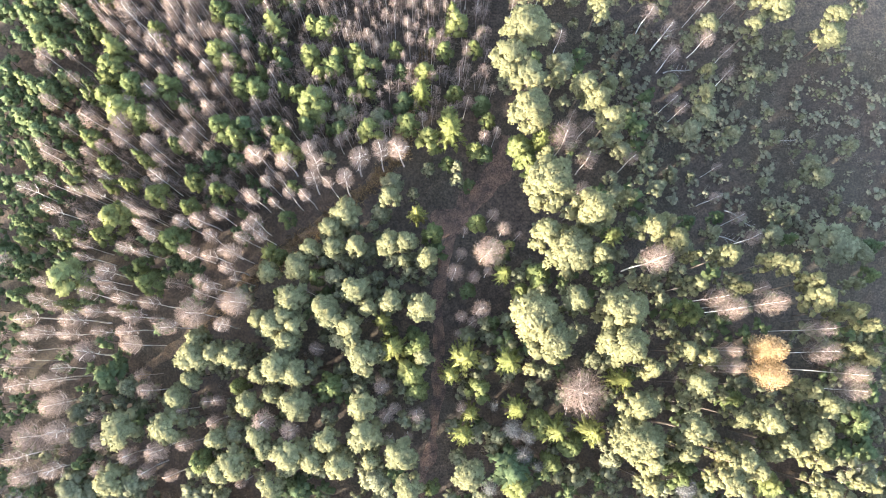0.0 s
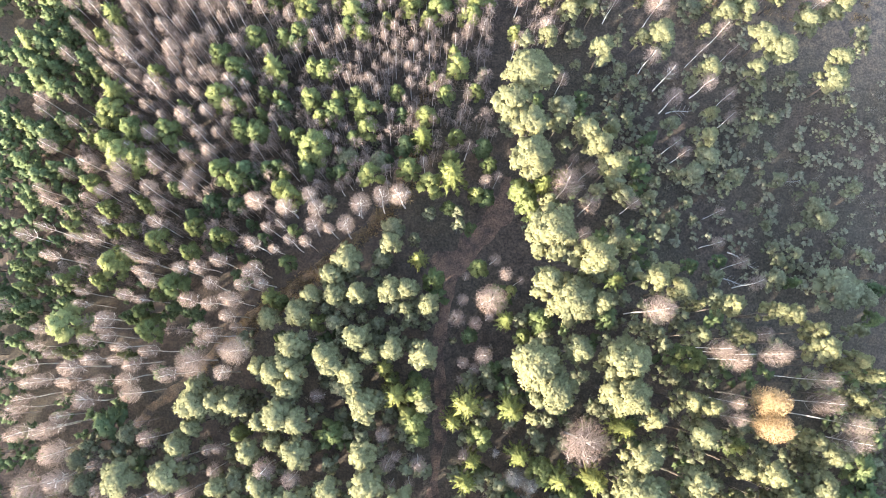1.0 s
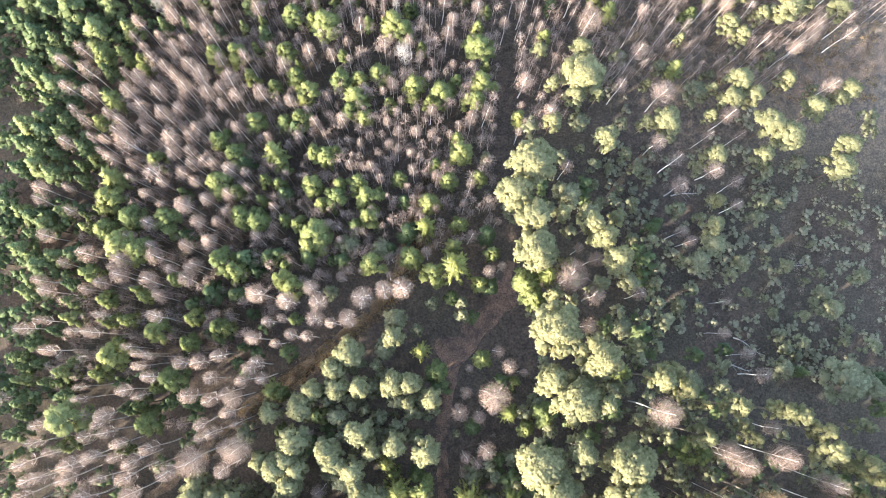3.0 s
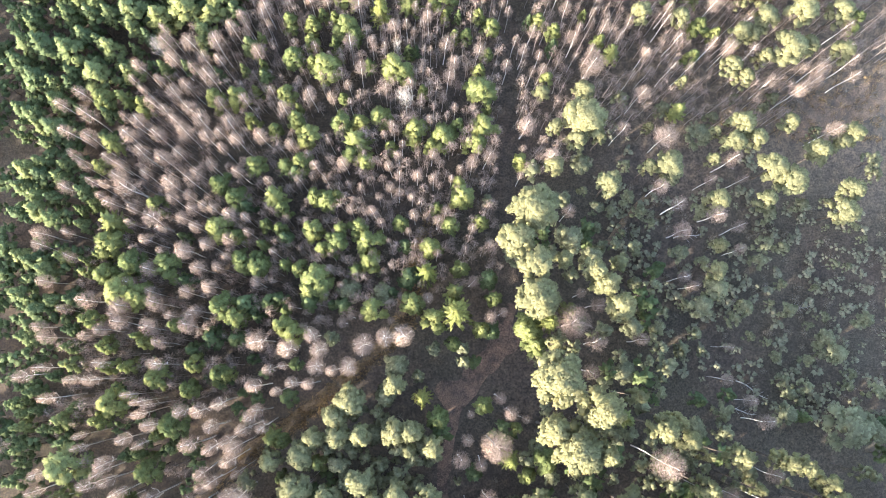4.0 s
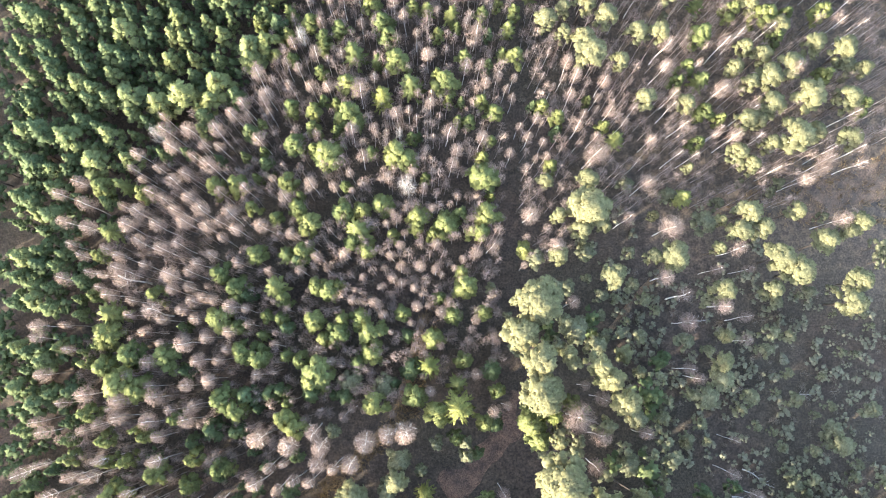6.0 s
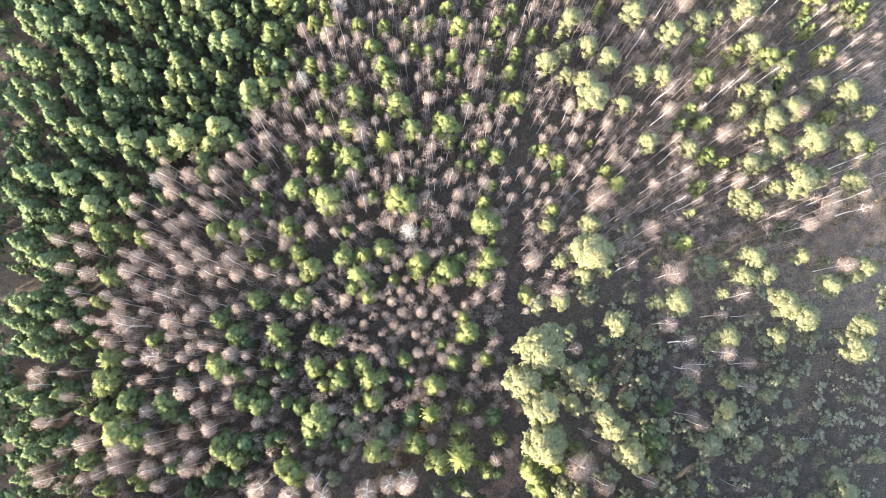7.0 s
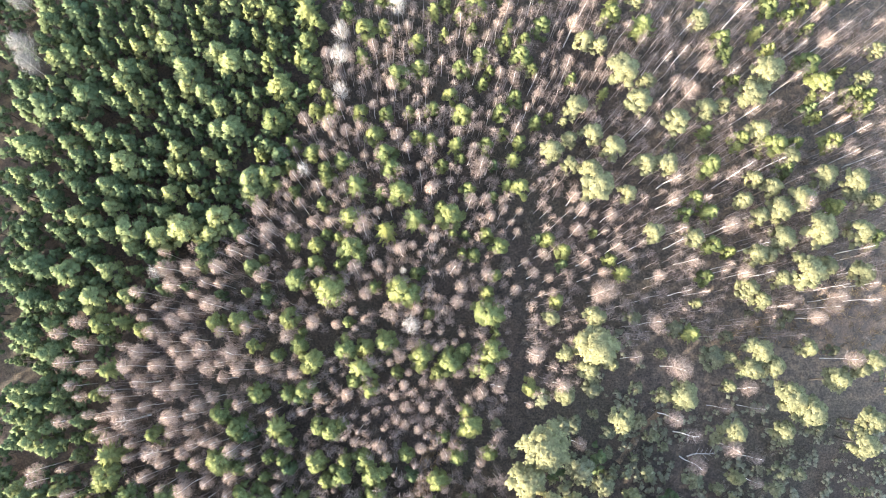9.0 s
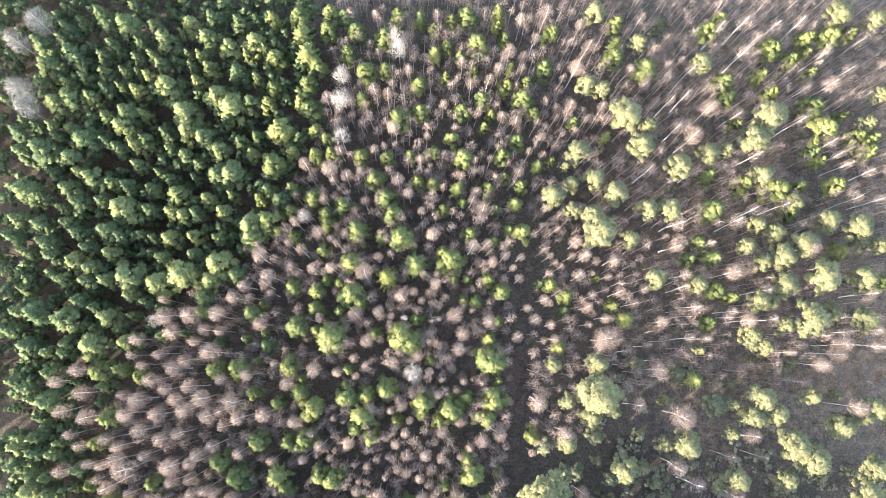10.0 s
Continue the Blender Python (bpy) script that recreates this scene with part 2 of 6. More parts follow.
def wood(name, tv, tf, skin, lv, lf, rind):
    """Trunk and limbs as one mesh, each with its bark."""
    n = len(tv)
    me = mesh_of(name, tv + lv, tf + [tuple(i + n for i in f) for f in lf], skin, True)
    me.materials.append(rind)
    me.polygons.foreach_set("material_index", [0] * len(tf) + [1] * len(lf))
    return me


def thing_of(name, label, category, group, parts):
    if not name:
        return [me for _, me, _ in parts]
    e = new(name)
    e.empty_display_size = 0.3
    tagged(e, label, category, group)
    for pname, me, plabel in parts:
        ob = new(pname, me)
        ob.parent = e
        if plabel:
            tagged(ob, plabel)
    return e


def bend(h, lean, n=6):
    """A nearly upright line with a slight lean and sway."""
    a, w = rng.uniform(0, 6.28), rng.uniform(0, 6.28)
    return [Vector((lean * math.cos(a) * (k / n) ** 1.5 * h + 0.005 * h * math.sin(w + k), lean * math.sin(a) * (k / n) ** 1.5 * h + 0.005 * h * math.cos(w + 1.3 * k), h * k / n)) for k in range(n + 1)]


def along(line, f):
    k = min(int(f * (len(line) - 1)), len(line) - 2)
    return line[k].lerp(line[k + 1], f * (len(line) - 1) - k)


def pine(name, label, group, mat, h=16.0, d=4.4, lumps=24, cover=1.0, tuft=0.25, deep=0.42, flat=0.8, core=ROUND_BALL):
    """A grown pine: bare trunk, boughs, and a rounded uneven crown of needle clumps."""
    tv, tf, lv, lf = [], [], [], []
    line = bend(h * 0.86, 0.02)
    tube(tv, tf, line, h * 0.0115, h * 0.003, 6)
    spots, ways, soft, cores, radii = [], [], [], [], []
    depth = deep * h
    oval, turn = rng.uniform(0.86, 1.0), rng.uniform(0, 3.14)
    for k in range(lumps):
        f = (k + 0.5) / lumps
        z = h - 0.12 * d - depth * f ** 1.5 + rng.uniform(-0.05, 0.03) * d
        out = d / 2 * (0.05 + 0.72 * min(1.0, 1.35 * f) ** 0.6) * rng.uniform(0.66, 1.1)
        a = k * 2.4 + rng.uniform(-0.5, 0.5)
        out *= 1 - (1 - oval) * math.cos(a - turn) ** 2
        root = along(line, max(0.2, min(0.97, (z - 0.6) / (h * 0.86))))
        c = Vector((root.x + out * math.cos(a), root.y + out * math.sin(a), z))
        if k % 2 == 0:
            tube(lv, lf, [root - Vector((0, 0, 0.5)), root.lerp(c, 0.5) + Vector((0, 0, 0.05)), c], 0.05, 0.015, 3)
        r = d * rng.uniform(0.10, 0.165)
        cores.append(tuple(c)), radii.append(r * 0.74)
        n = int(cover * 4.6 * (r / tuft) ** 2 * (1.0 if f < 0.6 else 0.5)) + 4
        w = rng.normal(0, 1, (n, 3))
        w[:, 2] = np.abs(w[:, 2]) * 0.9 + rng.uniform(-0.6, 0.2, n)
        w /= np.linalg.norm(w, axis=1)[:, None]
        spots.append(np.array(c) + w * r * rng.uniform(0.72, 1.08, (n, 1)) * np.array([1, 1, flat]))
        ways.append(w * 0.8 + np.array([0, 0, 0.35]))
        soft.append(w * 0.8 + np.array([math.cos(a) * out / d, math.sin(a) * out / d, 0.3]))
    leaves = foliage("pine_crown", [lobes(cores, radii, flat, core), puffs(np.concatenate(spots), np.concatenate(ways), np.concatenate(soft), tuft, tuft * 1.3, 4, 0.45)], mat)
    return thing_of(name, label, "pine tree", group, [("trunk", wood("pine_trunk", tv, tf, PINE_BARK, lv, lf, PINE_BARK), "reddish-brown bark"), ("crown", leaves, "yellowish-green needle clumps")])


def whorled(name, label, group, mat, h=8.0, d=2.9, tiers=10, arms=7, tufts=8, category="pine tree", droop=-0.1, shape=0.75, tuft=0.15):
    """A young conifer: tiers of bushy boughs round a straight stem, narrower to the top."""
    tv, tf, lv, lf = [], [], [], []
    line = bend(h * 0.94, 0.015)
    tube(tv, tf, line, h * 0.010, h * 0.001, 5)
    spots, ways, soft = [], [], []
    for k in range(tiers):
        f = (k + rng.uniform(0.2, 0.8)) / tiers
        z = h * (0.97 - 0.55 * f)
        reach = d / 2 * (0.14 + 0.9 * f ** shape) * (1 if f < 0.75 else 1.3 - 0.4 * f)
        turn = rng.uniform(0, 6.28)
        n = arms if f > 0.25 else max(4, arms - 2)
        for a in range(n):
            an = turn + 6.283 * a / n + rng.uniform(-0.25, 0.25)
            ln = reach * rng.uniform(0.7, 1.15)
            root = along(line, min(0.99, z / (h * 0.94)))
            way = Vector((math.cos(an), math.sin(an), 0.5 - (0.5 - droop) * f))
            if a % 2 == 0:
                tube(lv, lf, [root, root + way * ln * 0.8], 0.02, 0.006, 3)
            m = max(3, int(tufts * ln / (d / 2) + 1))
            s = np.linspace(0.1, 1.0, m)[:, None] + rng.uniform(-0.05, 0.05, (m, 1))
            fan = np.array([-way.y, way.x, 0]) * rng.uniform(-0.26, 0.26, (m, 1)) * ln * (1.15 - s)
            spots.append(np.array(root) + s * np.array(way * ln) + fan + rng.normal(0, 0.03, (m, 3)))
            ways.append(np.array(way) + fan * 1.2 + np.array([0, 0, 0.1]))
            soft.append(np.tile(np.array([way.x * 0.6, way.y * 0.6, 0.8]), (m, 1)) + fan * 0.5)
    spots.append(np.tile(np.array(line[-1]), (5, 1)))
    ways.append(np.tile([0, 0, 1.0], (5, 1)))
    soft.append(np.tile([0, 0, 1.0], (5, 1)))
    hs = np.linspace(0.45, 0.9, 7)
    core = lobes([tuple(along(line, v)) for v in hs], d * 0.2 * (1.05 - hs) / 0.6 + 0.06, 1.5, SMALL_BALL)
    leaves = foliage("needles", [core, puffs(np.concatenate(spots), np.concatenate(ways), np.concatenate(soft), tuft, tuft * 2.4, 5, 0.2)], mat)
    return thing_of(name, label, category, group, [("trunk", wood("stem", tv, tf, PINE_BARK, lv, lf, PINE_BARK), ""), ("crown", leaves, "")])


def cone_pine(name, label, group, mat, h=10.0, d=2.9, lumps=22, cover=1.0, tuft=0.13, deep=0.5, swell=0.75):
    """A young pine: needle clumps crowded round the stem in an uneven cone of upturned boughs."""
    tv, tf, lv, lf = [], [], [], []
    line = bend(h * 0.9, 0.015)
    tube(tv, tf, line, h * 0.010, h * 0.001, 5)
    spots, ways, soft, cores, radii = [], [], [], [], []
    side, lop = rng.uniform(0, 6.28), rng.uniform(0.0, 0.25)
    for k in range(lumps):
        f = (k + rng.uniform(0.1, 0.9)) / lumps
        z = h * (0.965 - deep * f)
        a = k * 2.4 + rng.uniform(-0.5, 0.5)
        out = d / 2 * (0.02 + 0.78 * min(1.0, 1.2 * f) ** swell) * rng.uniform(0.7, 1.15) * (1 + lop * math.cos(a - side))
        root = along(line, max(0.1, min(0.98, (z - 0.3) / (h * 0.9))))
        c = Vector((root.x + out * math.cos(a), root.y + out * math.sin(a), z))
        if k % 3 == 0:
            tube(lv, lf, [root, c], 0.025, 0.01, 3)
        r = d * (0.08 + 0.10 * min(1.0, 1.6 * f)) * rng.uniform(0.85, 1.2)
        cores.append(tuple(c)), radii.append(r * 0.7)
        n = max(6, int(cover * 3.6 * (r / tuft) ** 2 * (1.0 if f < 0.7 else 0.6)))
        w = rng.normal(0, 1, (n, 3)) + np.array([math.cos(a) * 0.4, math.sin(a) * 0.4, 0.3])
        w[:, 2] = np.maximum(w[:, 2], rng.uniform(-0.5, 0.1, n))
        w /= np.linalg.norm(w, axis=1)[:, None]
        spots.append(np.array(c) + w * r * rng.uniform(0.7, 1.0, (n, 1)))
        ways.append(w * 0.7 + np.array([math.cos(a) * 0.45, math.sin(a) * 0.45, 0.5]))
        soft.append(w * 0.75 + np.array([math.cos(a) * 0.35, math.sin(a) * 0.35, 0.3]))
    leaves = foliage("needles", [lobes(cores, radii, 1.0, SMALL_BALL), puffs(np.concatenate(spots), np.concatenate(ways), np.concatenate(soft), tuft, tuft * 1.6, 4, 0.4)], mat)
    return thing_of(name, label, "pine tree", group, [("trunk", wood("stem", tv, tf, PINE_BARK, lv, lf, PINE_BARK), ""), ("crown", leaves, "")])


def bare(name, label, group, twig, skin, h=12.0, d=2.2, boughs=9, twigs=1050, low=0.45, thick=0.0058, category="birch tree", leaf=(0.45, 0.026), bough=0.45, lean=0.03, rind=None, rising=1.9, fine=0.62):
    """A leafless tree: pale stem, rising boughs and a plume of fine twigs."""
    tv, tf, lv, lf = [], [], [], []
    line = bend(h * 0.97, lean)
    tube(tv, tf, line, h * thick, h * 0.0018, 6)
    spots, ways = [], []
    for k in range(boughs):
        f = (k + rng.uniform(0, 1)) / boughs
        root = along(line, low - 0.05 + (0.93 - low) * f)
        a = k * 2.4 + rng.uniform(-0.6, 0.6)
        reach = d / 2 * (0.95 - 0.5 * f ** 1.5) * rng.uniform(0.7, 1.05)
        up = min(reach * rising, h * 0.99 - root.z)
        mid = root + Vector((math.cos(a) * reach * 0.6, math.sin(a) * reach * 0.6, up * 0.45))
        tip = root + Vector((math.cos(a + 0.2) * reach, math.sin(a + 0.2) * reach, up))
        tube(lv, lf, [root, mid, tip], h * 0.0030 * bough, h * 0.0010 * bough, 3)
        for b in range(1 + (h > 12.5)):
            r2 = root.lerp(tip, rng.uniform(0.35, 0.8))
            o = Vector((math.cos(a + rng.uniform(-1.4, 1.4)), math.sin(a + rng.uniform(-1.4, 1.4)), rng.uniform(0.5, 1.5))) * reach * 0.4
            tube(lv, lf, [r2, r2 + o], h * 0.0014 * bough, h * 0.0006 * bough, 3)
        m = int(twigs * (1 - fine) / boughs)
        s = rng.uniform(0.2, 1.0, (m, 1))
        spots.append(np.array(root) + s * np.array(tip - root) + rng.normal(0, 0.07 * d, (m, 3)))
        ways.append(np.tile(np.array((tip - root).normalized()), (m, 1)))
    m = int(twigs * fine)
    w = rng.normal(0, 1, (m, 3))
    w /= np.linalg.norm(w, axis=1)[:, None]
    w *= rng.uniform(0.1, 1.0, (m, 1)) ** 0.45
    z = (0.5 + 0.5 * w[:, 2:]) ** 0.9
    centre = np.array([np.array(along(line, min(0.98, low + (0.97 - low) * float(v)))) for v in z[:, 0]])
    wide = d / 2 * (1.12 - 0.45 * z)
    spots.append(np.concatenate([centre[:, :2] + w[:, :2] * wide, h * (low + (1.0 - low) * z) - leaf[0] * 0.4], 1))
    ways.append(np.concatenate([w[:, :2] * 0.8, np.full((m, 1), 0.75)], 1))
    at = np.concatenate(spots)
    soft = np.concatenate([at[:, :2] / (d / 2), (at[:, 2:] / h - low) / (1 - low) * 0.9], 1) + rng.normal(0, 0.25, at.shape)
    tri = blades(at, np.concatenate(ways), leaf[0], leaf[1], 0.7, soft)
    return thing_of(name, label, category, group, [("trunk", wood("bare_trunk", tv, tf, skin, lv, lf, rind or skin), ""), ("crown", leaf_mesh("twigs", tri, twig), "")])


MODELS = {}


def stock(kind, size, makers):
    """size: the height and crown width that the models of a kind are built with."""
    MODELS[kind] = [size, makers, []]


def several(n, make, *args, **kw):
    return [lambda: make(*args, **kw) for _ in range(n)]


stock("broad_pine", (17.0, 5.6), several(6, pine, "pine_tree", "broad grown pine with a rounded yellow-green crown", "grown pines", PINE_LEAF, 17.0, 5.6, 40, 0.72, 0.16, 0.36))
stock("pine", (14.0, 3.7), several(8, pine, "pine_tree", "grown pine with a rounded yellow-green crown above a bare trunk", "grown pines", PINE_LEAF, 14.0, 3.7, 28, 0.72, 0.14, 0.36))
stock("shaded_pine", (11.0, 3.7), several(5, pine, "shaded_pine", "pine with a grey-green crown in the shade of its neighbours", "shaded pines", SHADE_GREY_LEAF, 11.0, 3.7, 26, 0.72, 0.14, 0.38))
stock("slim_pine", (6.0, 2.2), several(5, pine, "slim_pine", "slim pine with a small greyish-green crown", "slim pines", SHADE_GREY_LEAF, 6.0, 2.2, 15, 0.8, 0.13, 0.5))
stock("young_pine", (10.0, 2.9), several(8, cone_pine, "young_pine", "young pine with a pointed bright green crown among birches", "young pines", YOUNG_LEAF)
      + several(1, whorled, "young_pine", "young pine with a star of bright green boughs among birches", "young pines", YOUNG_LEAF, 10.0, 2.9, 10, 7, 9))
stock("plantation_pine", (11.0, 2.9), several(7, cone_pine, "plantation_pine", "green young pine in a dense planted stand", "planted pines", DARK_LEAF, 11.0, 2.9, 24, 0.9, 0.13, 0.55, 0.9))
stock("dark_spruce", (10.5, 2.8), several(6, cone_pine, "dark_spruce", "dark bluish-green young spruce in a dense planted stand", "planted spruces", SHADE_DARK_LEAF, 10.5, 2.8, 22, 0.85, 0.14, 0.6, 0.95))
stock("spruce", (9.0, 4.0), several(4, whorled, "spruce_tree", "spruce with star-shaped tiers of yellowish-green boughs", "spruces", SPRUCE_LEAF, 9.0, 4.0, 9, 9, 14, "spruce tree", -0.3, 0.9, 0.12))
stock("birch", (11.0, 1.9), several(8, bare, "birch_tree", "leafless young birch with a white stem and pinkish twigs", "young birches", BIRCH_TWIG, BIRCH_BARK, 11.0, 1.9, 7, 1400, 0.55, 0.0055, rind=LIMB_BARK, leaf=(0.24, 0.032), bough=0.5, fine=0.75))
stock("slender_birch", (11.0, 1.9), several(5, bare, "slender_birch", "slender leafless birch with a long white stem", "slender birches", BIRCH_TWIG, BIRCH_BARK, 11.0, 1.9, 7, 1000, 0.58, 0.0078, rind=BIRCH_BARK, leaf=(0.26, 0.032), bough=0.6, fine=0.75))
stock("tall_birch", (15.0, 4.6), several(6, bare, "tall_birch", "tall leafless birch with white boughs and a wide pinkish crown", "tall birches", BIRCH_TWIG, BIRCH_BARK, 15.0, 4.6, 16, 4600, 0.6, 0.0072, "birch tree", (0.36, 0.028), 1.2, 0.03, POLE_BARK, 1.3, 0.7))
stock("edge_birch", (14.0, 2.2), several(7, bare, "edge_birch", "leafless birch with a long white trunk beside the pines", "edge birches", BIRCH_TWIG, BIRCH_BARK, 14.0, 2.2, 8, 2300, 0.58, 0.0062, "birch tree", (0.25, 0.031), 1.1, 0.04, BIRCH_BARK, 1.6, 0.72))
stock("pale_tree", (9.0, 4.0), several(3, bare, "bare_tree", "bare whitish tree with a spreading fan of pale boughs", "pale bare trees", PALE_TWIG, GREY_BARK, 9.0, 4.0, 34, 900, 0.5, 0.009, "bare tree", (0.5, 0.03), 1.3, 0.03, None, 1.1, 0.3))
stock("grey_tree", (13.0, 4.5), several(3, bare, "grey_tree", "bare grey tree with dense fine twigs", "grey bare trees", GREY_TWIG, GREY_BARK, 13.0, 4.5, 20, 3000, 0.5, 0.0085, "bare tree", (0.55, 0.035), 1.0, 0.03, GREY_BARK, 1.2, 0.5))
stock("oak", (20.0, 5.5), several(2, bare, "oak_tree", "oak that has kept its dry orange-brown leaves", "oaks", OAK_LEAF, OAK_BARK, 20.0, 5.5, 22, 5200, 0.6, 0.009, "oak tree", (0.26, 0.13), 1.0, 0.03, None, 1.1, 0.6))


def plant(kind, places):
    """Trees of a kind at (x, y, crown width, level of the top)."""
    (h0, d0), makers, made = MODELS[kind]
    for x, y, d, level in places:
        h = level * rng.uniform(0.97, 1.03) - rise(x, y)
        w = d / d0
        m = Matrix.LocRotScale((x, y, rise(x, y) - 0.08), Euler((0, 0, rng.uniform(0, 6.28))), (w, w, h / h0))
        k = int(rng.integers(len(makers)))
        if len(made) < len(makers):
            ob = makers[len(made)]()
            ob.matrix_basis = m
            made.append(ob)
        else:
            src = made[k]
            keep = src.matrix_basis.copy()
            src.matrix_basis = Matrix()
            copy_thing(src, m)
            src.matrix_basis = keep


plant("edge_birch", [(-46.0, -14.6, 2.4, 11.6), (-49.8, -12.9, 2.4, 11.6), (-45.7, -9.6, 3.5, 12.0), (-49.9, -3.8, 2.4, 11.6), (-47.5, -3.5, 2.4, 11.6), (-45.8, -3.1, 2.2, 11.6), (-45.5, -2.1, 1.6, 11.4), (-50.3, -1.1, 1.6, 11.4), (-42.3, -0.4, 2.8, 11.8), (-49.9, 0.5, 1.7, 11.4), (-39.9, 2.3, 1.7, 12.4), (-47.4, 2.4, 1.9, 11.5), (-44.4, 2.5, 1.9, 11.5), (-49.2, 2.5, 2.0, 11.5), (-36.9, 3.0, 2.3, 12.6), (-25.6, 3.3, 2.2, 12.6), (-31.8, 3.3, 2.3, 12.6), (-43.5, 4.1, 2.7, 11.8), (-49.7, 4.6, 2.2, 11.6), (-36.3, 4.7, 2.2, 12.6), (-38.6, 5.2, 1.6, 12.4), (-41.4, 5.4, 1.9, 12.5), (-46.2, 5.5, 1.6, 11.4), (-25.3, 6.1, 2.2, 12.6)])
plant("edge_birch", [(-33.9, 6.1, 2.0, 12.5), (-48.7, 6.6, 1.6, 11.4), (-37.7, 6.8, 1.7, 12.4), (-28.1, 7.1, 1.7, 12.4), (-42.5, 7.2, 1.9, 11.5), (-39.8, 7.9, 1.7, 12.4), (-26.4, 8.1, 1.9, 12.5), (-48.6, 8.7, 1.6, 11.4), (-23.6, 9.2, 1.2, 12.2), (-40.8, 9.2, 1.6, 12.4), (-28.2, 9.2, 2.0, 12.5), (-40.3, 10.2, 2.3, 12.6), (-24.4, 10.6, 1.9, 12.5), (-43.0, 12.1, 1.3, 11.2), (-26.9, 12.3, 2.0, 12.5), (-29.3, 12.3, 2.3, 12.6), (-35.5, 12.7, 1.4, 12.3), (-25.3, 12.9, 1.9, 12.5), (-37.9, 13.0, 1.7, 12.4), (-43.4, 13.5, 1.1, 11.2), (-22.8, 14.4, 1.9, 12.5), (-27.3, 14.4, 2.0, 12.5), (-34.3, 14.6, 1.9, 12.5), (-20.7, 14.8, 1.9, 12.5)])
plant("edge_birch", [(-22.5, 15.9, 2.3, 12.6), (-21.4, 16.2, 1.9, 12.5), (-35.7, 16.3, 1.4, 12.3), (-31.1, 16.5, 1.9, 12.5), (-28.4, 16.9, 2.2, 12.6), (-34.6, 17.2, 1.1, 12.2), (-36.0, 17.6, 1.2, 12.2), (-26.3, 17.6, 1.9, 12.5), (-47.0, 18.1, 1.7, 11.4), (-37.4, 18.3, 1.2, 12.2), (-19.0, 19.0, 1.4, 12.3), (-21.5, 19.4, 2.0, 12.5), (-17.0, 19.7, 1.7, 12.4), (-14.9, 19.7, 1.7, 12.4), (-42.0, 20.2, 1.7, 11.4), (-44.1, 20.4, 1.4, 11.3), (-51.0, 20.9, 1.9, 11.5), (-12.1, 21.5, 1.6, 12.4), (-10.4, 21.6, 2.6, 12.7), (-18.4, 21.8, 1.2, 12.2), (-48.3, 21.8, 1.3, 11.2), (-20.1, 21.8, 1.6, 12.4), (-14.6, 21.9, 2.6, 12.7), (-34.1, 22.0, 1.9, 12.5)])
plant("edge_birch", [(-41.0, 22.2, 1.4, 12.3), (-14.3, 24.1, 2.6, 12.7), (-8.8, 24.5, 3.1, 12.9), (-17.7, 24.5, 2.8, 12.8), (-5.7, 25.1, 2.6, 12.7), (-21.2, 25.2, 2.6, 12.7), (-3.0, 25.8, 3.1, 12.9), (-15.0, 25.9, 2.3, 12.6)])
plant("tall_birch", [(-49.0, -15.1, 3.3, 12.0), (-48.7, -10.5, 4.5, 12.0), (-45.5, -6.1, 3.8, 12.0), (18.8, -4.9, 6.6, 15.0), (49.3, -4.7, 3.4, 21.5), (49.8, -2.5, 3.2, 21.5), (35.9, -1.8, 2.5, 21.5), (46.4, -0.3, 3.4, 21.5), (35.7, 0.1, 2.3, 21.5), (-35.8, 0.9, 2.5, 15.0), (46.4, 2.6, 2.5, 21.5), (36.3, 4.9, 3.4, 21.5), (-28.8, 4.9, 4.4, 15.0), (40.9, 5.5, 3.4, 21.5), (-23.4, 6.3, 4.0, 15.0), (34.4, 6.4, 2.7, 21.5), (27.3, 11.0, 4.1, 21.5), (-23.8, 12.3, 2.6, 15.0), (7.7, 12.4, 4.3, 15.0), (18.2, 27.1, 4.8, 12.5), (30.7, 51.6, 3.8, 10.5), (53.0, 52.6, 2.6, 10.5), (27.6, 57.2, 2.6, 10.5), (48.6, 57.9, 2.3, 10.5)])
plant("tall_birch", [(50.8, 59.3, 2.3, 10.5), (51.6, 60.3, 2.6, 10.5), (21.0, 61.1, 3.8, 10.5), (39.6, 63.5, 2.3, 10.5), (37.7, 69.7, 2.6, 10.5), (48.0, 73.0, 2.7, 10.5), (33.3, 87.4, 2.6, 10.5), (35.6, 91.2, 2.6, 10.5), (51.6, 94.6, 2.6, 10.5), (18.2, 96.7, 2.3, 10.5)])
plant("plantation_pine", [(-46.3, 6.1, 2.1, 8.7), (-46.1, 9.7, 5.3, 11.0), (-51.9, 14.4, 1.8, 8.5), (-46.6, 15.3, 2.3, 8.9), (-46.1, 22.3, 2.1, 8.7), (-44.9, 34.1, 1.8, 6.9), (-50.3, 34.4, 3.0, 7.9), (-45.0, 35.7, 1.4, 6.6), (-53.4, 36.3, 2.5, 7.4), (-48.1, 36.3, 2.3, 7.3), (-45.8, 40.5, 2.0, 7.0), (-51.6, 42.5, 3.0, 7.9), (-53.2, 47.9, 3.0, 7.9), (-52.0, 53.7, 2.0, 7.0), (-44.5, 60.6, 3.9, 8.6), (-40.1, 61.0, 2.7, 7.6), (-24.9, 61.4, 1.4, 6.6), (-32.8, 62.1, 1.6, 6.7), (-42.7, 64.2, 3.0, 7.9), (-24.1, 64.6, 2.5, 7.4), (-30.7, 65.0, 2.0, 7.0), (-54.2, 65.1, 2.7, 7.6), (-30.6, 66.8, 2.7, 7.6), (-40.0, 67.1, 2.5, 7.4)])
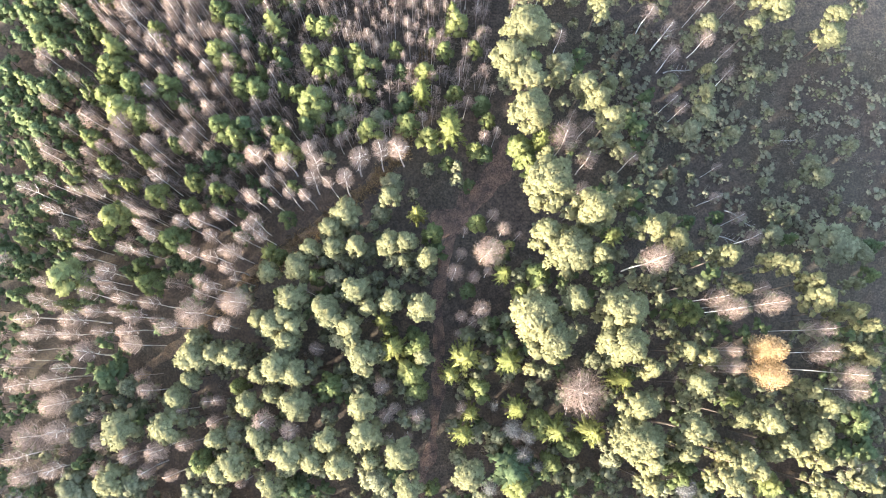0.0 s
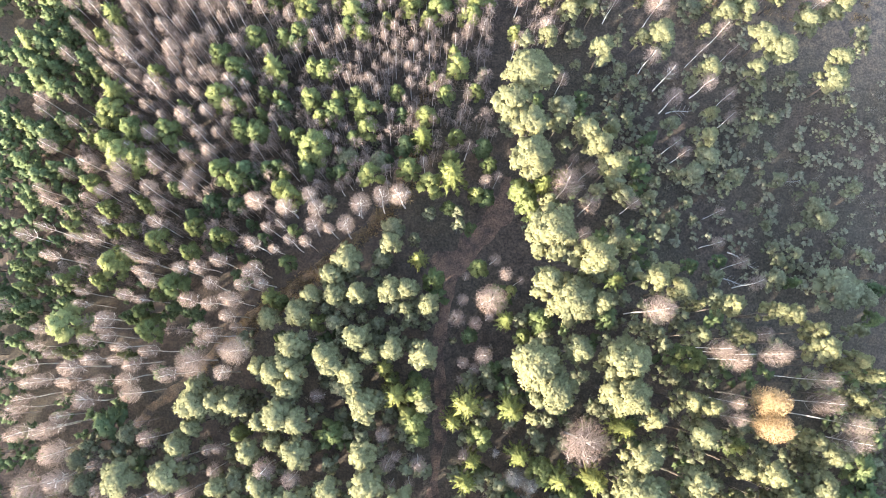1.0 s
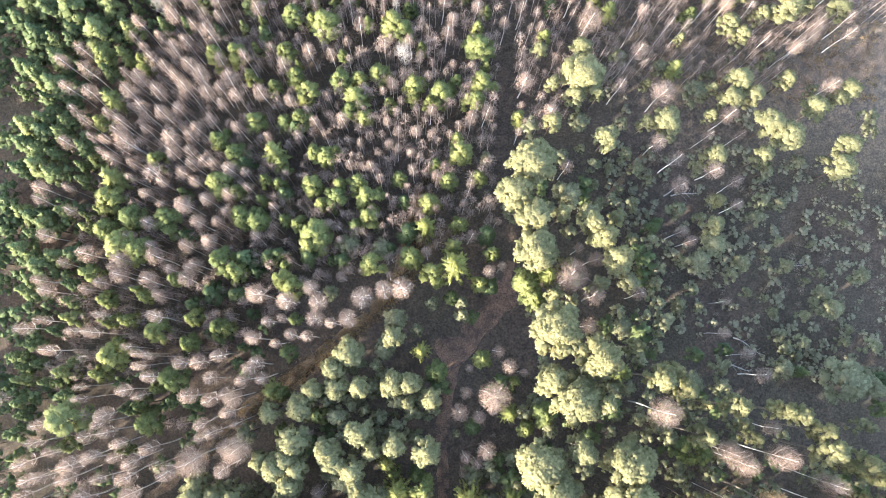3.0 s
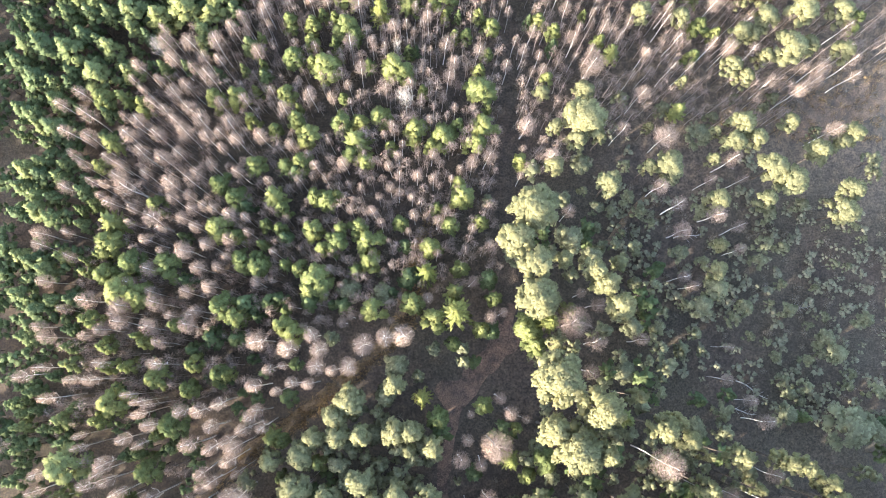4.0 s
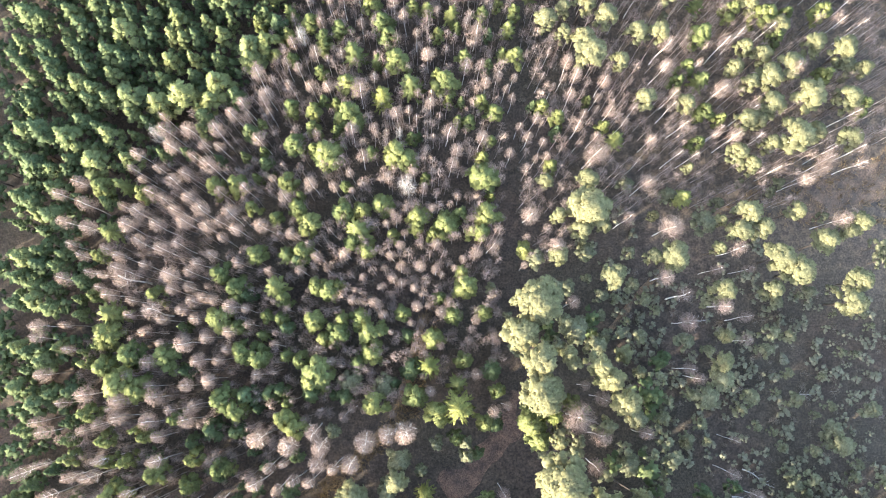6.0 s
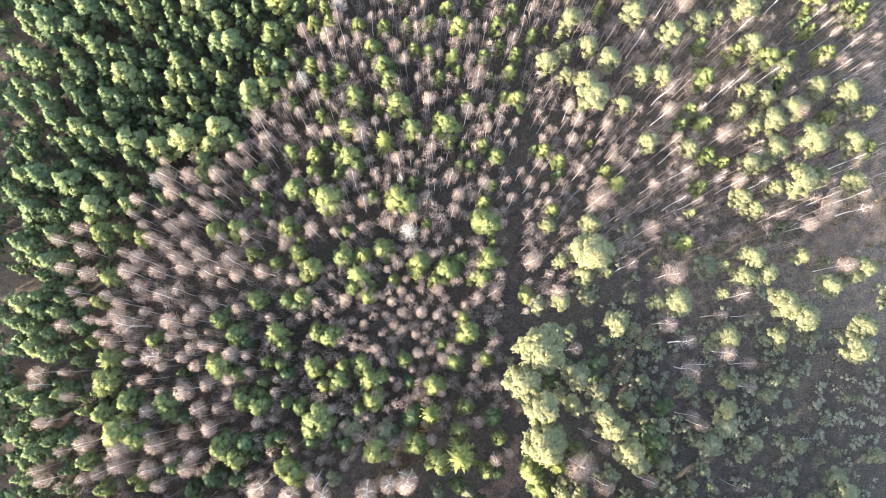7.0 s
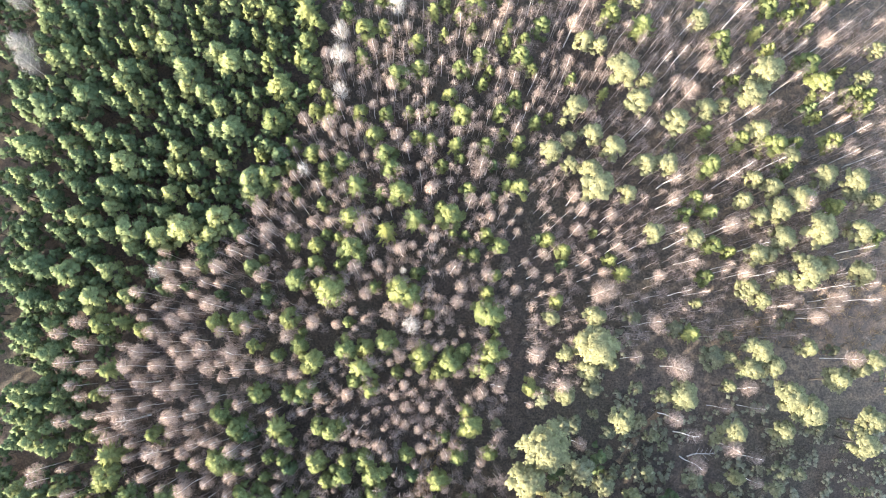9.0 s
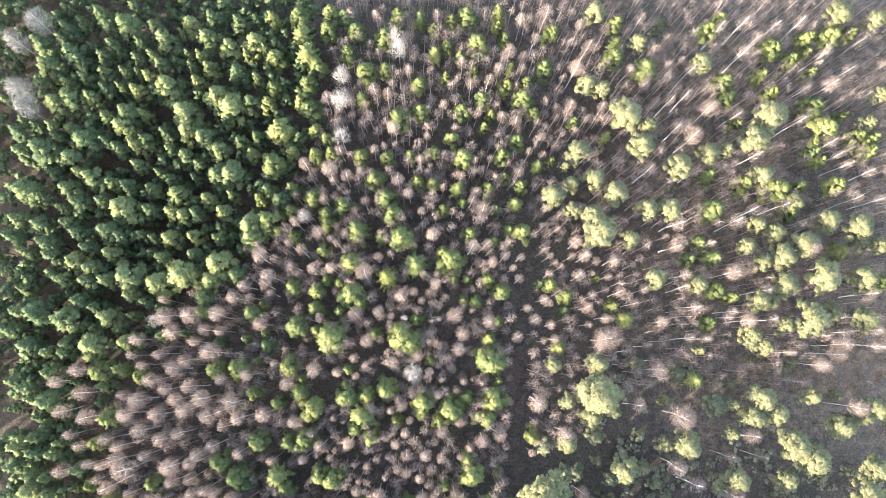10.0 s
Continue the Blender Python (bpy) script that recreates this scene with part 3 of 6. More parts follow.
plant("plantation_pine", [(-36.3, 68.5, 3.6, 8.3), (-29.6, 68.9, 3.0, 7.9), (-43.0, 69.0, 2.5, 7.4), (-33.4, 69.6, 4.4, 9.0), (-40.2, 69.6, 4.3, 8.8), (-28.5, 71.1, 3.9, 8.6), (-47.3, 71.5, 3.0, 7.9), (-42.8, 72.5, 2.5, 7.4), (-24.3, 74.4, 3.2, 8.0), (-35.3, 74.5, 2.5, 7.4), (-32.0, 74.8, 2.2, 7.1), (-24.3, 76.2, 3.9, 8.6), (-33.6, 77.6, 2.2, 7.1), (-28.1, 78.0, 2.3, 7.3), (-35.0, 78.0, 2.2, 7.1), (-41.3, 78.2, 3.9, 8.6), (-30.4, 79.8, 2.2, 7.1), (-34.3, 80.2, 2.9, 7.7), (-27.2, 80.3, 1.6, 6.7), (-27.4, 83.1, 3.6, 8.3), (-29.2, 83.1, 3.2, 8.0), (-47.3, 83.2, 1.8, 6.9), (-39.6, 84.3, 2.0, 7.0), (-33.4, 85.4, 2.5, 7.4)])
plant("plantation_pine", [(-24.7, 85.9, 1.8, 6.9), (-54.8, 86.1, 2.7, 7.6), (-29.0, 86.1, 2.7, 7.6), (-40.1, 86.9, 2.2, 7.1), (-30.8, 87.9, 3.2, 8.0), (-33.1, 88.7, 3.0, 7.9), (-41.8, 89.4, 3.2, 8.0), (-51.2, 89.5, 2.0, 7.0), (-33.4, 91.2, 3.9, 8.6), (-39.2, 91.3, 1.8, 6.9), (-27.6, 92.0, 3.9, 8.6), (-50.7, 92.4, 3.0, 7.9), (-24.8, 92.6, 2.7, 7.6), (-46.1, 93.3, 2.3, 7.3), (-29.5, 93.5, 3.6, 8.3), (-40.0, 94.4, 2.3, 7.3), (-36.1, 94.7, 3.6, 8.3), (-32.3, 95.7, 2.0, 7.0), (-24.2, 96.1, 1.8, 6.9), (-38.6, 96.4, 2.0, 7.0), (-44.5, 96.7, 2.3, 7.3), (-30.5, 97.5, 2.3, 7.3), (-37.1, 97.9, 2.3, 7.3), (-40.2, 98.7, 1.8, 6.9)])
plant("plantation_pine", [(-38.3, 99.1, 2.0, 7.0), (-31.7, 99.2, 1.8, 6.9), (-25.8, 99.6, 1.4, 6.6), (-27.9, 100.1, 3.0, 7.9), (-24.6, 100.9, 3.2, 8.0), (-36.4, 101.2, 3.2, 8.0), (-30.9, 101.6, 3.0, 7.9), (-38.1, 103.3, 2.2, 7.1), (-33.2, 103.6, 2.7, 7.6), (-26.9, 103.7, 2.5, 7.4)])
plant("young_pine", [(0.9, -17.2, 2.1, 8.5), (12.0, -17.0, 3.5, 10.3), (43.7, -16.8, 3.5, 10.3), (31.8, -15.8, 3.5, 10.3), (15.9, -14.0, 3.0, 9.7), (-28.2, -13.9, 3.2, 9.5), (18.4, -12.0, 3.2, 9.9), (14.5, -8.9, 3.5, 10.3), (39.4, -6.2, 3.0, 9.7), (6.9, -4.7, 3.2, 9.9), (-1.2, -4.7, 3.0, 9.7), (-11.7, -4.3, 3.3, 10.1), (-23.7, -4.3, 2.3, 8.9), (-1.9, -2.6, 3.8, 10.8), (-0.8, 0.9, 3.5, 10.3), (-4.4, 2.5, 1.8, 8.1), (33.8, 4.7, 3.8, 10.8), (-38.5, 5.6, 1.6, 8.4), (-19.0, 7.7, 1.6, 7.9), (12.4, 8.0, 2.1, 8.5), (-35.5, 8.7, 3.5, 9.8), (14.7, 9.7, 3.3, 10.1), (-14.1, 9.8, 2.5, 9.0), (-36.8, 11.2, 2.3, 8.9)])
plant("young_pine", [(-18.8, 12.4, 2.1, 8.5), (-20.2, 13.0, 2.7, 9.1), (-34.6, 13.3, 2.1, 8.7), (11.1, 13.9, 1.6, 7.9), (-32.5, 14.4, 3.9, 10.0), (-41.9, 15.1, 2.3, 8.9), (0.9, 15.1, 3.0, 9.7), (24.8, 15.2, 2.7, 9.2), (6.7, 16.8, 2.5, 9.0), (-40.4, 17.6, 3.9, 10.0), (-30.7, 18.8, 2.5, 9.0), (-34.9, 20.6, 3.2, 9.5), (-25.8, 20.7, 1.8, 8.5), (-26.9, 21.0, 2.8, 9.3), (-38.7, 21.8, 2.1, 8.7), (-41.2, 21.8, 2.0, 8.6), (-30.4, 22.1, 2.3, 8.9), (13.5, 24.4, 3.2, 9.9), (-41.6, 24.5, 2.3, 8.9), (3.0, 24.7, 2.1, 8.5), (-36.5, 25.0, 2.0, 8.6), (-37.6, 25.9, 1.6, 8.4), (-17.4, 26.2, 3.0, 9.7), (12.4, 26.5, 3.7, 10.5)])
plant("young_pine", [(6.5, 26.5, 2.3, 8.8), (-18.8, 26.9, 3.0, 9.7), (-32.7, 27.3, 2.1, 8.7), (-43.5, 27.8, 2.7, 9.1), (0.5, 27.9, 3.2, 9.9), (-24.9, 28.0, 3.0, 9.4), (17.8, 28.9, 2.3, 8.8), (-7.6, 29.0, 3.3, 10.1), (-18.7, 29.0, 1.6, 7.9), (-2.3, 29.7, 3.0, 9.7), (-27.0, 29.7, 3.4, 9.6), (8.4, 30.4, 2.0, 8.3), (-37.5, 31.1, 3.5, 9.8), (-39.8, 31.3, 4.7, 10.6), (3.1, 31.5, 2.7, 7.6), (-15.6, 31.5, 3.2, 8.0), (-14.5, 32.9, 4.4, 9.0), (-42.0, 33.7, 3.6, 8.3), (4.2, 34.4, 2.3, 7.3), (-9.7, 34.4, 2.3, 7.3), (-17.2, 34.4, 2.3, 7.3), (-22.5, 34.8, 3.4, 8.1), (-34.2, 35.1, 4.1, 8.7), (-19.0, 35.2, 2.0, 7.0)])
plant("young_pine", [(-38.8, 35.5, 3.9, 8.6), (-24.6, 35.5, 3.4, 8.1), (-8.1, 35.5, 3.0, 7.9), (-43.2, 36.3, 1.6, 6.7), (0.2, 37.3, 3.0, 7.9), (-14.0, 37.3, 2.2, 7.1), (-22.0, 37.7, 1.8, 6.9), (-41.8, 38.0, 3.9, 8.6), (-8.1, 38.0, 3.6, 8.3), (-12.1, 38.0, 3.2, 8.0), (-25.2, 38.8, 2.3, 7.3), (-15.4, 39.5, 3.0, 7.9), (-27.7, 39.8, 3.9, 8.6), (-9.3, 39.9, 2.9, 7.7), (-11.8, 39.9, 2.3, 7.3), (-19.8, 39.9, 2.0, 7.0), (2.7, 40.2, 2.7, 7.6), (-21.6, 40.3, 2.0, 7.0), (-41.6, 40.5, 3.6, 8.3), (-4.0, 40.6, 2.3, 7.3), (6.7, 40.6, 2.3, 7.3), (-19.5, 42.5, 2.2, 7.1), (0.9, 42.5, 1.8, 6.9), (-43.8, 43.0, 2.2, 7.1)])
plant("young_pine", [(-36.1, 43.2, 2.7, 7.6), (-13.6, 43.4, 3.0, 7.9), (-20.5, 43.8, 3.4, 8.1), (-25.6, 43.9, 3.2, 8.0), (4.2, 43.9, 3.4, 8.1), (-15.1, 43.9, 2.5, 7.4), (-12.3, 44.3, 1.8, 6.9), (-27.7, 45.6, 3.0, 7.9), (3.8, 45.8, 2.3, 7.3), (-23.2, 48.3, 3.0, 7.9), (-43.4, 48.3, 2.3, 7.3), (-19.2, 48.3, 2.7, 7.6), (-17.0, 48.7, 2.9, 7.7), (-8.6, 48.7, 2.5, 7.4), (12.0, 48.8, 2.3, 7.3), (-10.5, 49.9, 2.3, 7.3), (0.1, 50.9, 2.0, 7.0), (-5.3, 50.9, 1.8, 6.9), (6.2, 51.2, 3.0, 7.9), (-9.5, 51.3, 3.9, 8.6), (-42.2, 51.4, 3.0, 7.9), (-2.1, 52.0, 2.2, 7.1), (1.5, 52.3, 3.6, 8.3), (-16.0, 52.4, 3.2, 8.0)])
plant("young_pine", [(-20.7, 53.1, 2.0, 7.0), (6.9, 53.4, 3.7, 8.4), (-2.1, 53.4, 3.2, 8.0), (3.7, 53.7, 2.3, 7.3), (-11.7, 53.8, 3.2, 8.0), (-9.2, 54.1, 2.5, 7.4), (-17.8, 54.5, 2.5, 7.4), (-23.9, 54.5, 2.0, 7.0), (-6.7, 54.8, 3.0, 7.9), (33.4, 55.8, 2.7, 7.6), (7.7, 55.9, 1.4, 6.6), (-17.6, 56.3, 1.4, 6.6), (-38.2, 56.7, 2.3, 7.3), (-25.7, 57.4, 3.0, 7.9), (-43.5, 57.4, 3.0, 7.9), (-40.7, 57.4, 2.5, 7.4), (-11.5, 57.5, 1.6, 6.7), (-28.7, 57.5, 2.9, 7.7), (-19.3, 57.7, 2.7, 7.6), (6.6, 58.4, 3.9, 8.6), (-1.0, 58.4, 1.6, 6.7), (-23.4, 58.5, 1.4, 6.6), (15.7, 60.2, 2.2, 7.1), (-3.5, 60.9, 3.2, 8.0)])
plant("young_pine", [(-13.9, 61.3, 4.4, 9.0), (6.7, 61.3, 2.0, 7.0), (-4.9, 61.6, 3.9, 8.6), (-8.1, 62.1, 2.0, 7.0), (-22.4, 62.1, 1.4, 6.6), (-15.8, 62.4, 1.8, 6.9), (-18.3, 63.1, 3.2, 8.0), (35.5, 63.1, 2.2, 7.1), (7.6, 63.5, 1.8, 6.9), (24.6, 63.7, 2.5, 7.4), (-2.8, 63.9, 1.8, 6.9), (-12.6, 65.0, 1.8, 6.9), (-15.8, 65.2, 2.3, 7.3), (22.8, 65.5, 1.8, 6.9), (-22.8, 65.7, 1.4, 6.6), (-10.1, 66.1, 2.2, 7.1), (4.9, 66.3, 2.0, 7.0), (3.4, 66.3, 1.6, 6.7), (38.7, 66.5, 1.8, 6.9), (16.6, 66.8, 2.3, 7.3), (-11.1, 67.1, 3.6, 8.3), (36.4, 67.5, 2.7, 7.6), (8.2, 67.5, 2.5, 7.4), (-15.9, 67.5, 2.3, 7.3)])
plant("young_pine", [(-18.8, 68.2, 2.5, 7.4), (14.8, 68.3, 2.2, 7.1), (58.0, 68.6, 2.7, 7.6), (-12.9, 68.7, 1.8, 6.9), (6.7, 69.0, 2.0, 7.0), (-14.5, 69.0, 1.8, 6.9), (2.0, 69.1, 1.4, 6.6), (20.8, 69.1, 1.3, 6.4), (-2.8, 70.8, 3.6, 8.3), (-11.2, 71.1, 3.2, 8.0), (1.7, 71.5, 3.6, 8.3), (32.9, 71.6, 2.3, 7.3), (36.2, 72.0, 2.7, 7.6), (53.0, 72.7, 2.7, 7.6), (0.5, 72.7, 1.8, 6.9), (-15.0, 72.9, 2.0, 7.0), (34.5, 73.8, 2.5, 7.4), (-7.4, 74.4, 2.0, 7.0), (-4.6, 74.4, 3.6, 8.3), (-18.8, 74.6, 1.8, 6.9), (4.2, 74.9, 2.3, 7.3), (-10.5, 75.2, 3.4, 8.1), (11.0, 75.3, 2.7, 7.6), (9.4, 75.7, 1.8, 6.9)])
plant("young_pine", [(-14.6, 76.4, 2.2, 7.1), (-22.1, 76.6, 3.6, 8.3), (-5.9, 77.6, 3.0, 7.9), (-14.7, 77.6, 2.2, 7.1), (46.4, 77.7, 2.7, 7.6), (-19.4, 78.0, 1.8, 6.9), (0.7, 78.1, 1.8, 6.9), (36.4, 78.4, 3.2, 8.0), (-12.5, 78.7, 2.7, 7.6), (10.3, 79.1, 2.3, 7.3), (3.3, 79.2, 1.4, 6.6), (-6.6, 79.8, 3.0, 7.9), (-16.5, 79.8, 2.5, 7.4), (-23.5, 79.9, 1.8, 6.9), (44.9, 80.9, 3.6, 8.3), (-19.1, 81.0, 2.2, 7.1), (2.5, 81.0, 2.3, 7.3), (6.6, 81.0, 2.2, 7.1), (48.2, 81.1, 2.2, 7.1), (52.9, 81.4, 2.9, 7.7), (11.0, 81.4, 2.0, 7.0), (-0.8, 81.8, 2.2, 7.1), (40.7, 81.8, 2.7, 7.6), (-2.6, 82.1, 2.0, 7.0)])
plant("young_pine", [(-8.5, 82.4, 2.7, 7.6), (8.8, 82.6, 1.6, 6.7), (36.3, 82.9, 2.2, 7.1), (13.3, 84.0, 2.0, 7.0), (-14.8, 84.1, 1.3, 6.4), (-21.6, 84.2, 3.4, 8.1), (15.2, 84.9, 1.3, 6.4), (51.1, 84.9, 1.8, 6.9), (3.3, 85.0, 3.0, 7.9), (-6.7, 85.1, 2.2, 7.1), (-16.2, 85.5, 2.3, 7.3), (-10.4, 85.5, 2.2, 7.1), (8.5, 85.5, 2.3, 7.3), (-3.7, 85.5, 1.8, 6.9), (-14.0, 85.8, 2.3, 7.3), (-19.2, 85.9, 2.0, 7.0), (-0.4, 85.9, 2.0, 7.0), (57.8, 86.0, 2.5, 7.4), (10.7, 87.4, 2.3, 7.3), (1.8, 87.8, 2.3, 7.3), (-14.8, 87.8, 1.8, 6.9), (58.4, 87.9, 2.2, 7.1), (56.4, 88.3, 2.5, 7.4), (22.7, 88.3, 1.6, 6.7)])
plant("young_pine", [(-21.0, 88.7, 3.6, 8.3), (-16.3, 88.9, 2.2, 7.1), (51.6, 89.2, 3.9, 8.6), (6.3, 89.5, 1.6, 6.7), (40.0, 89.8, 2.0, 7.0), (18.3, 90.2, 1.6, 6.7), (-5.2, 90.3, 3.2, 8.0), (54.5, 91.1, 1.6, 6.7), (7.1, 91.3, 1.6, 6.7), (13.0, 91.4, 1.8, 6.9), (-2.2, 91.5, 2.5, 7.4), (3.2, 91.6, 2.3, 7.3), (-17.0, 91.8, 3.0, 7.9), (50.4, 92.0, 3.2, 8.0), (-22.6, 92.6, 2.2, 7.1), (-18.2, 92.7, 2.2, 7.1), (11.5, 93.0, 3.0, 7.9), (-10.0, 93.1, 2.2, 7.1), (5.9, 93.1, 2.5, 7.4), (39.0, 93.6, 2.3, 7.3), (45.0, 94.0, 2.3, 7.3), (-21.9, 94.5, 2.3, 7.3), (-2.6, 95.0, 2.3, 7.3), (9.3, 95.1, 2.2, 7.1)])
plant("young_pine", [(-17.5, 95.2, 2.7, 7.6), (38.5, 95.4, 3.0, 7.9), (12.0, 95.5, 2.0, 7.0), (1.1, 96.3, 1.4, 6.6), (43.6, 96.7, 2.3, 7.3), (-9.7, 96.8, 3.0, 7.9), (4.9, 97.0, 1.6, 6.7), (28.0, 97.2, 3.9, 8.6), (50.6, 97.2, 2.0, 7.0), (-7.1, 97.3, 2.2, 7.1), (14.2, 97.3, 2.7, 7.6), (9.8, 97.5, 1.6, 6.7), (-16.0, 97.6, 2.7, 7.6), (-21.9, 98.6, 2.9, 7.7), (23.6, 98.8, 3.0, 7.9), (47.9, 98.9, 2.2, 7.1), (-17.5, 98.9, 3.6, 8.3), (3.0, 99.3, 1.8, 6.9), (-12.0, 99.6, 2.3, 7.3), (-0.4, 99.6, 2.3, 7.3), (50.0, 99.9, 1.8, 6.9), (45.2, 100.1, 3.0, 7.9), (1.1, 100.5, 1.8, 6.9), (5.6, 100.6, 3.2, 8.0)])
plant("young_pine", [(24.1, 100.9, 2.2, 7.1), (-7.1, 101.5, 2.7, 7.6), (-18.3, 101.7, 3.2, 8.0), (9.0, 101.7, 1.8, 6.9), (50.0, 101.8, 2.3, 7.3), (53.2, 102.1, 3.2, 8.0), (15.4, 102.4, 2.5, 7.4), (-10.9, 102.6, 2.7, 7.6), (-14.6, 102.6, 2.5, 7.4), (56.1, 102.6, 2.3, 7.3), (-0.4, 102.8, 1.8, 6.9), (36.6, 102.8, 2.7, 7.6), (8.3, 103.3, 1.8, 6.9), (24.2, 103.7, 2.2, 7.1), (1.9, 104.0, 1.8, 6.9), (-22.1, 104.2, 2.3, 7.3), (-2.3, 104.3, 2.3, 7.3), (-18.7, 104.4, 3.0, 7.9), (38.3, 104.5, 2.2, 7.1), (4.1, 104.6, 3.0, 7.9), (-5.3, 104.6, 2.5, 7.4), (-14.2, 104.9, 2.7, 7.6), (8.3, 105.2, 2.0, 7.0)])
plant("dark_spruce", [(-16.3, -17.2, 3.5, 7.8), (10.7, -15.1, 6.0, 10.0), (-43.8, -14.1, 2.6, 7.2), (53.7, -13.1, 3.5, 7.5), (56.3, -12.7, 4.3, 8.3), (55.8, -9.2, 4.3, 8.3), (-40.9, -2.9, 4.3, 8.4), (-1.6, 2.4, 2.1, 6.1), (9.0, 3.8, 1.9, 5.9), (-52.9, 4.6, 2.1, 6.8), (-53.0, 7.5, 2.6, 7.2), (5.7, 8.2, 2.3, 6.3), (-52.2, 9.7, 1.9, 6.6), (59.5, 10.0, 2.3, 6.3), (23.7, 10.3, 3.1, 7.1), (-38.9, 10.4, 1.9, 6.6), (-30.6, 11.1, 2.1, 6.8), (-52.2, 11.5, 2.3, 6.9), (-32.8, 11.7, 2.3, 6.9), (-46.5, 12.5, 2.3, 6.9), (-47.7, 13.9, 1.7, 6.5), (-49.2, 14.0, 1.9, 6.6), (60.2, 14.1, 2.1, 6.1), (49.0, 14.9, 1.8, 5.8)])
plant("dark_spruce", [(-52.2, 15.9, 1.7, 6.5), (-50.4, 16.4, 1.7, 6.5), (-45.6, 16.6, 2.1, 6.8), (35.2, 17.3, 2.1, 6.1), (-53.3, 17.3, 2.1, 6.8), (-18.4, 17.7, 2.3, 6.9), (39.3, 17.9, 1.9, 5.9), (-24.4, 18.5, 1.4, 6.2), (-51.2, 18.8, 2.1, 6.8), (-48.5, 20.7, 1.9, 6.6), (-17.7, 22.0, 1.9, 6.6), (5.8, 22.4, 1.8, 5.8), (-23.2, 22.8, 1.6, 6.4), (-31.0, 24.1, 2.3, 6.9), (-46.6, 24.5, 2.1, 6.8), (-25.3, 25.5, 2.6, 7.2), (-52.3, 25.6, 2.6, 7.2), (-28.4, 25.8, 3.1, 7.5), (8.1, 26.5, 2.6, 6.6), (-46.7, 26.6, 2.1, 6.8), (-22.6, 28.3, 1.7, 6.5), (-50.9, 29.1, 3.5, 7.8), (-23.9, 29.8, 3.5, 7.8), (-11.4, 29.8, 2.6, 6.6)])
plant("dark_spruce", [(-13.0, 30.0, 1.4, 5.4), (-15.7, 30.1, 2.8, 7.3), (-21.1, 30.1, 2.6, 7.2), (-48.9, 30.2, 2.6, 7.2), (-19.7, 30.5, 2.3, 6.9), (-46.5, 30.5, 2.6, 7.2), (-53.2, 31.2, 3.1, 7.5), (-4.9, 31.5, 1.7, 6.5), (7.8, 33.0, 2.8, 7.3), (-32.0, 33.0, 2.1, 6.8), (-2.7, 33.3, 3.1, 7.5), (-52.0, 33.4, 2.1, 6.8), (29.8, 34.0, 2.1, 6.8), (30.6, 34.8, 1.7, 6.5), (-52.1, 35.6, 2.6, 7.2), (-3.1, 37.7, 2.1, 6.8), (-19.1, 38.8, 2.3, 6.9), (-32.6, 38.9, 1.6, 6.4), (-49.8, 41.4, 3.0, 7.4), (-54.2, 42.1, 2.6, 7.2), (-46.1, 42.5, 1.7, 6.5), (-24.3, 42.9, 2.1, 6.8), (-49.7, 44.0, 2.3, 6.9), (-51.8, 44.3, 2.6, 7.2)])
plant("dark_spruce", [(-45.7, 45.0, 2.6, 7.2), (-53.9, 45.4, 3.0, 7.4), (-51.1, 46.9, 3.0, 7.4), (-49.0, 46.9, 2.6, 7.2), (-17.8, 47.7, 2.3, 6.9), (-48.1, 48.4, 2.1, 6.8), (-51.3, 48.7, 2.6, 7.2), (-51.0, 51.4, 2.1, 6.8), (-54.6, 52.5, 1.7, 6.5), (-49.7, 53.5, 3.8, 8.1), (-43.0, 55.3, 2.1, 6.8), (-52.8, 55.3, 3.0, 7.4), (-46.6, 56.0, 1.7, 6.5), (-54.3, 56.0, 2.6, 7.2), (-50.0, 57.1, 3.0, 7.4), (-48.1, 59.6, 2.4, 7.0), (-50.2, 59.6, 2.4, 7.0), (-22.3, 60.6, 2.3, 6.9), (-52.7, 60.7, 3.0, 7.4), (-47.8, 61.0, 2.6, 7.2), (-28.5, 61.0, 1.6, 6.4), (-35.7, 61.7, 2.1, 6.8), (-55.0, 62.5, 2.6, 7.2), (-48.3, 63.8, 4.3, 8.4)])
plant("dark_spruce", [(-39.8, 64.3, 1.7, 6.5), (-1.8, 64.3, 1.2, 6.1), (-52.0, 64.6, 3.8, 8.1), (16.6, 65.0, 1.7, 6.5), (-44.4, 65.4, 2.4, 7.0), (-46.5, 66.1, 3.0, 7.4), (-38.0, 66.1, 2.1, 6.8), (-53.9, 67.9, 2.1, 6.8), (13.4, 68.4, 1.4, 6.2), (-45.6, 69.0, 3.0, 7.4), (-48.9, 69.0, 2.6, 7.2), (3.8, 69.1, 1.4, 6.2), (-26.5, 69.7, 3.0, 7.4), (-45.3, 70.5, 3.0, 7.4), (-36.0, 72.0, 2.6, 7.2), (-50.5, 72.3, 2.6, 7.2), (-32.0, 72.3, 2.6, 7.2), (-53.8, 72.7, 2.1, 6.8), (-45.9, 73.4, 2.4, 7.0), (-51.2, 74.1, 3.0, 7.4), (7.5, 74.3, 1.6, 6.4), (-28.8, 74.6, 2.3, 6.9), (-37.3, 74.6, 1.7, 6.5), (-55.7, 74.9, 2.6, 7.2)])
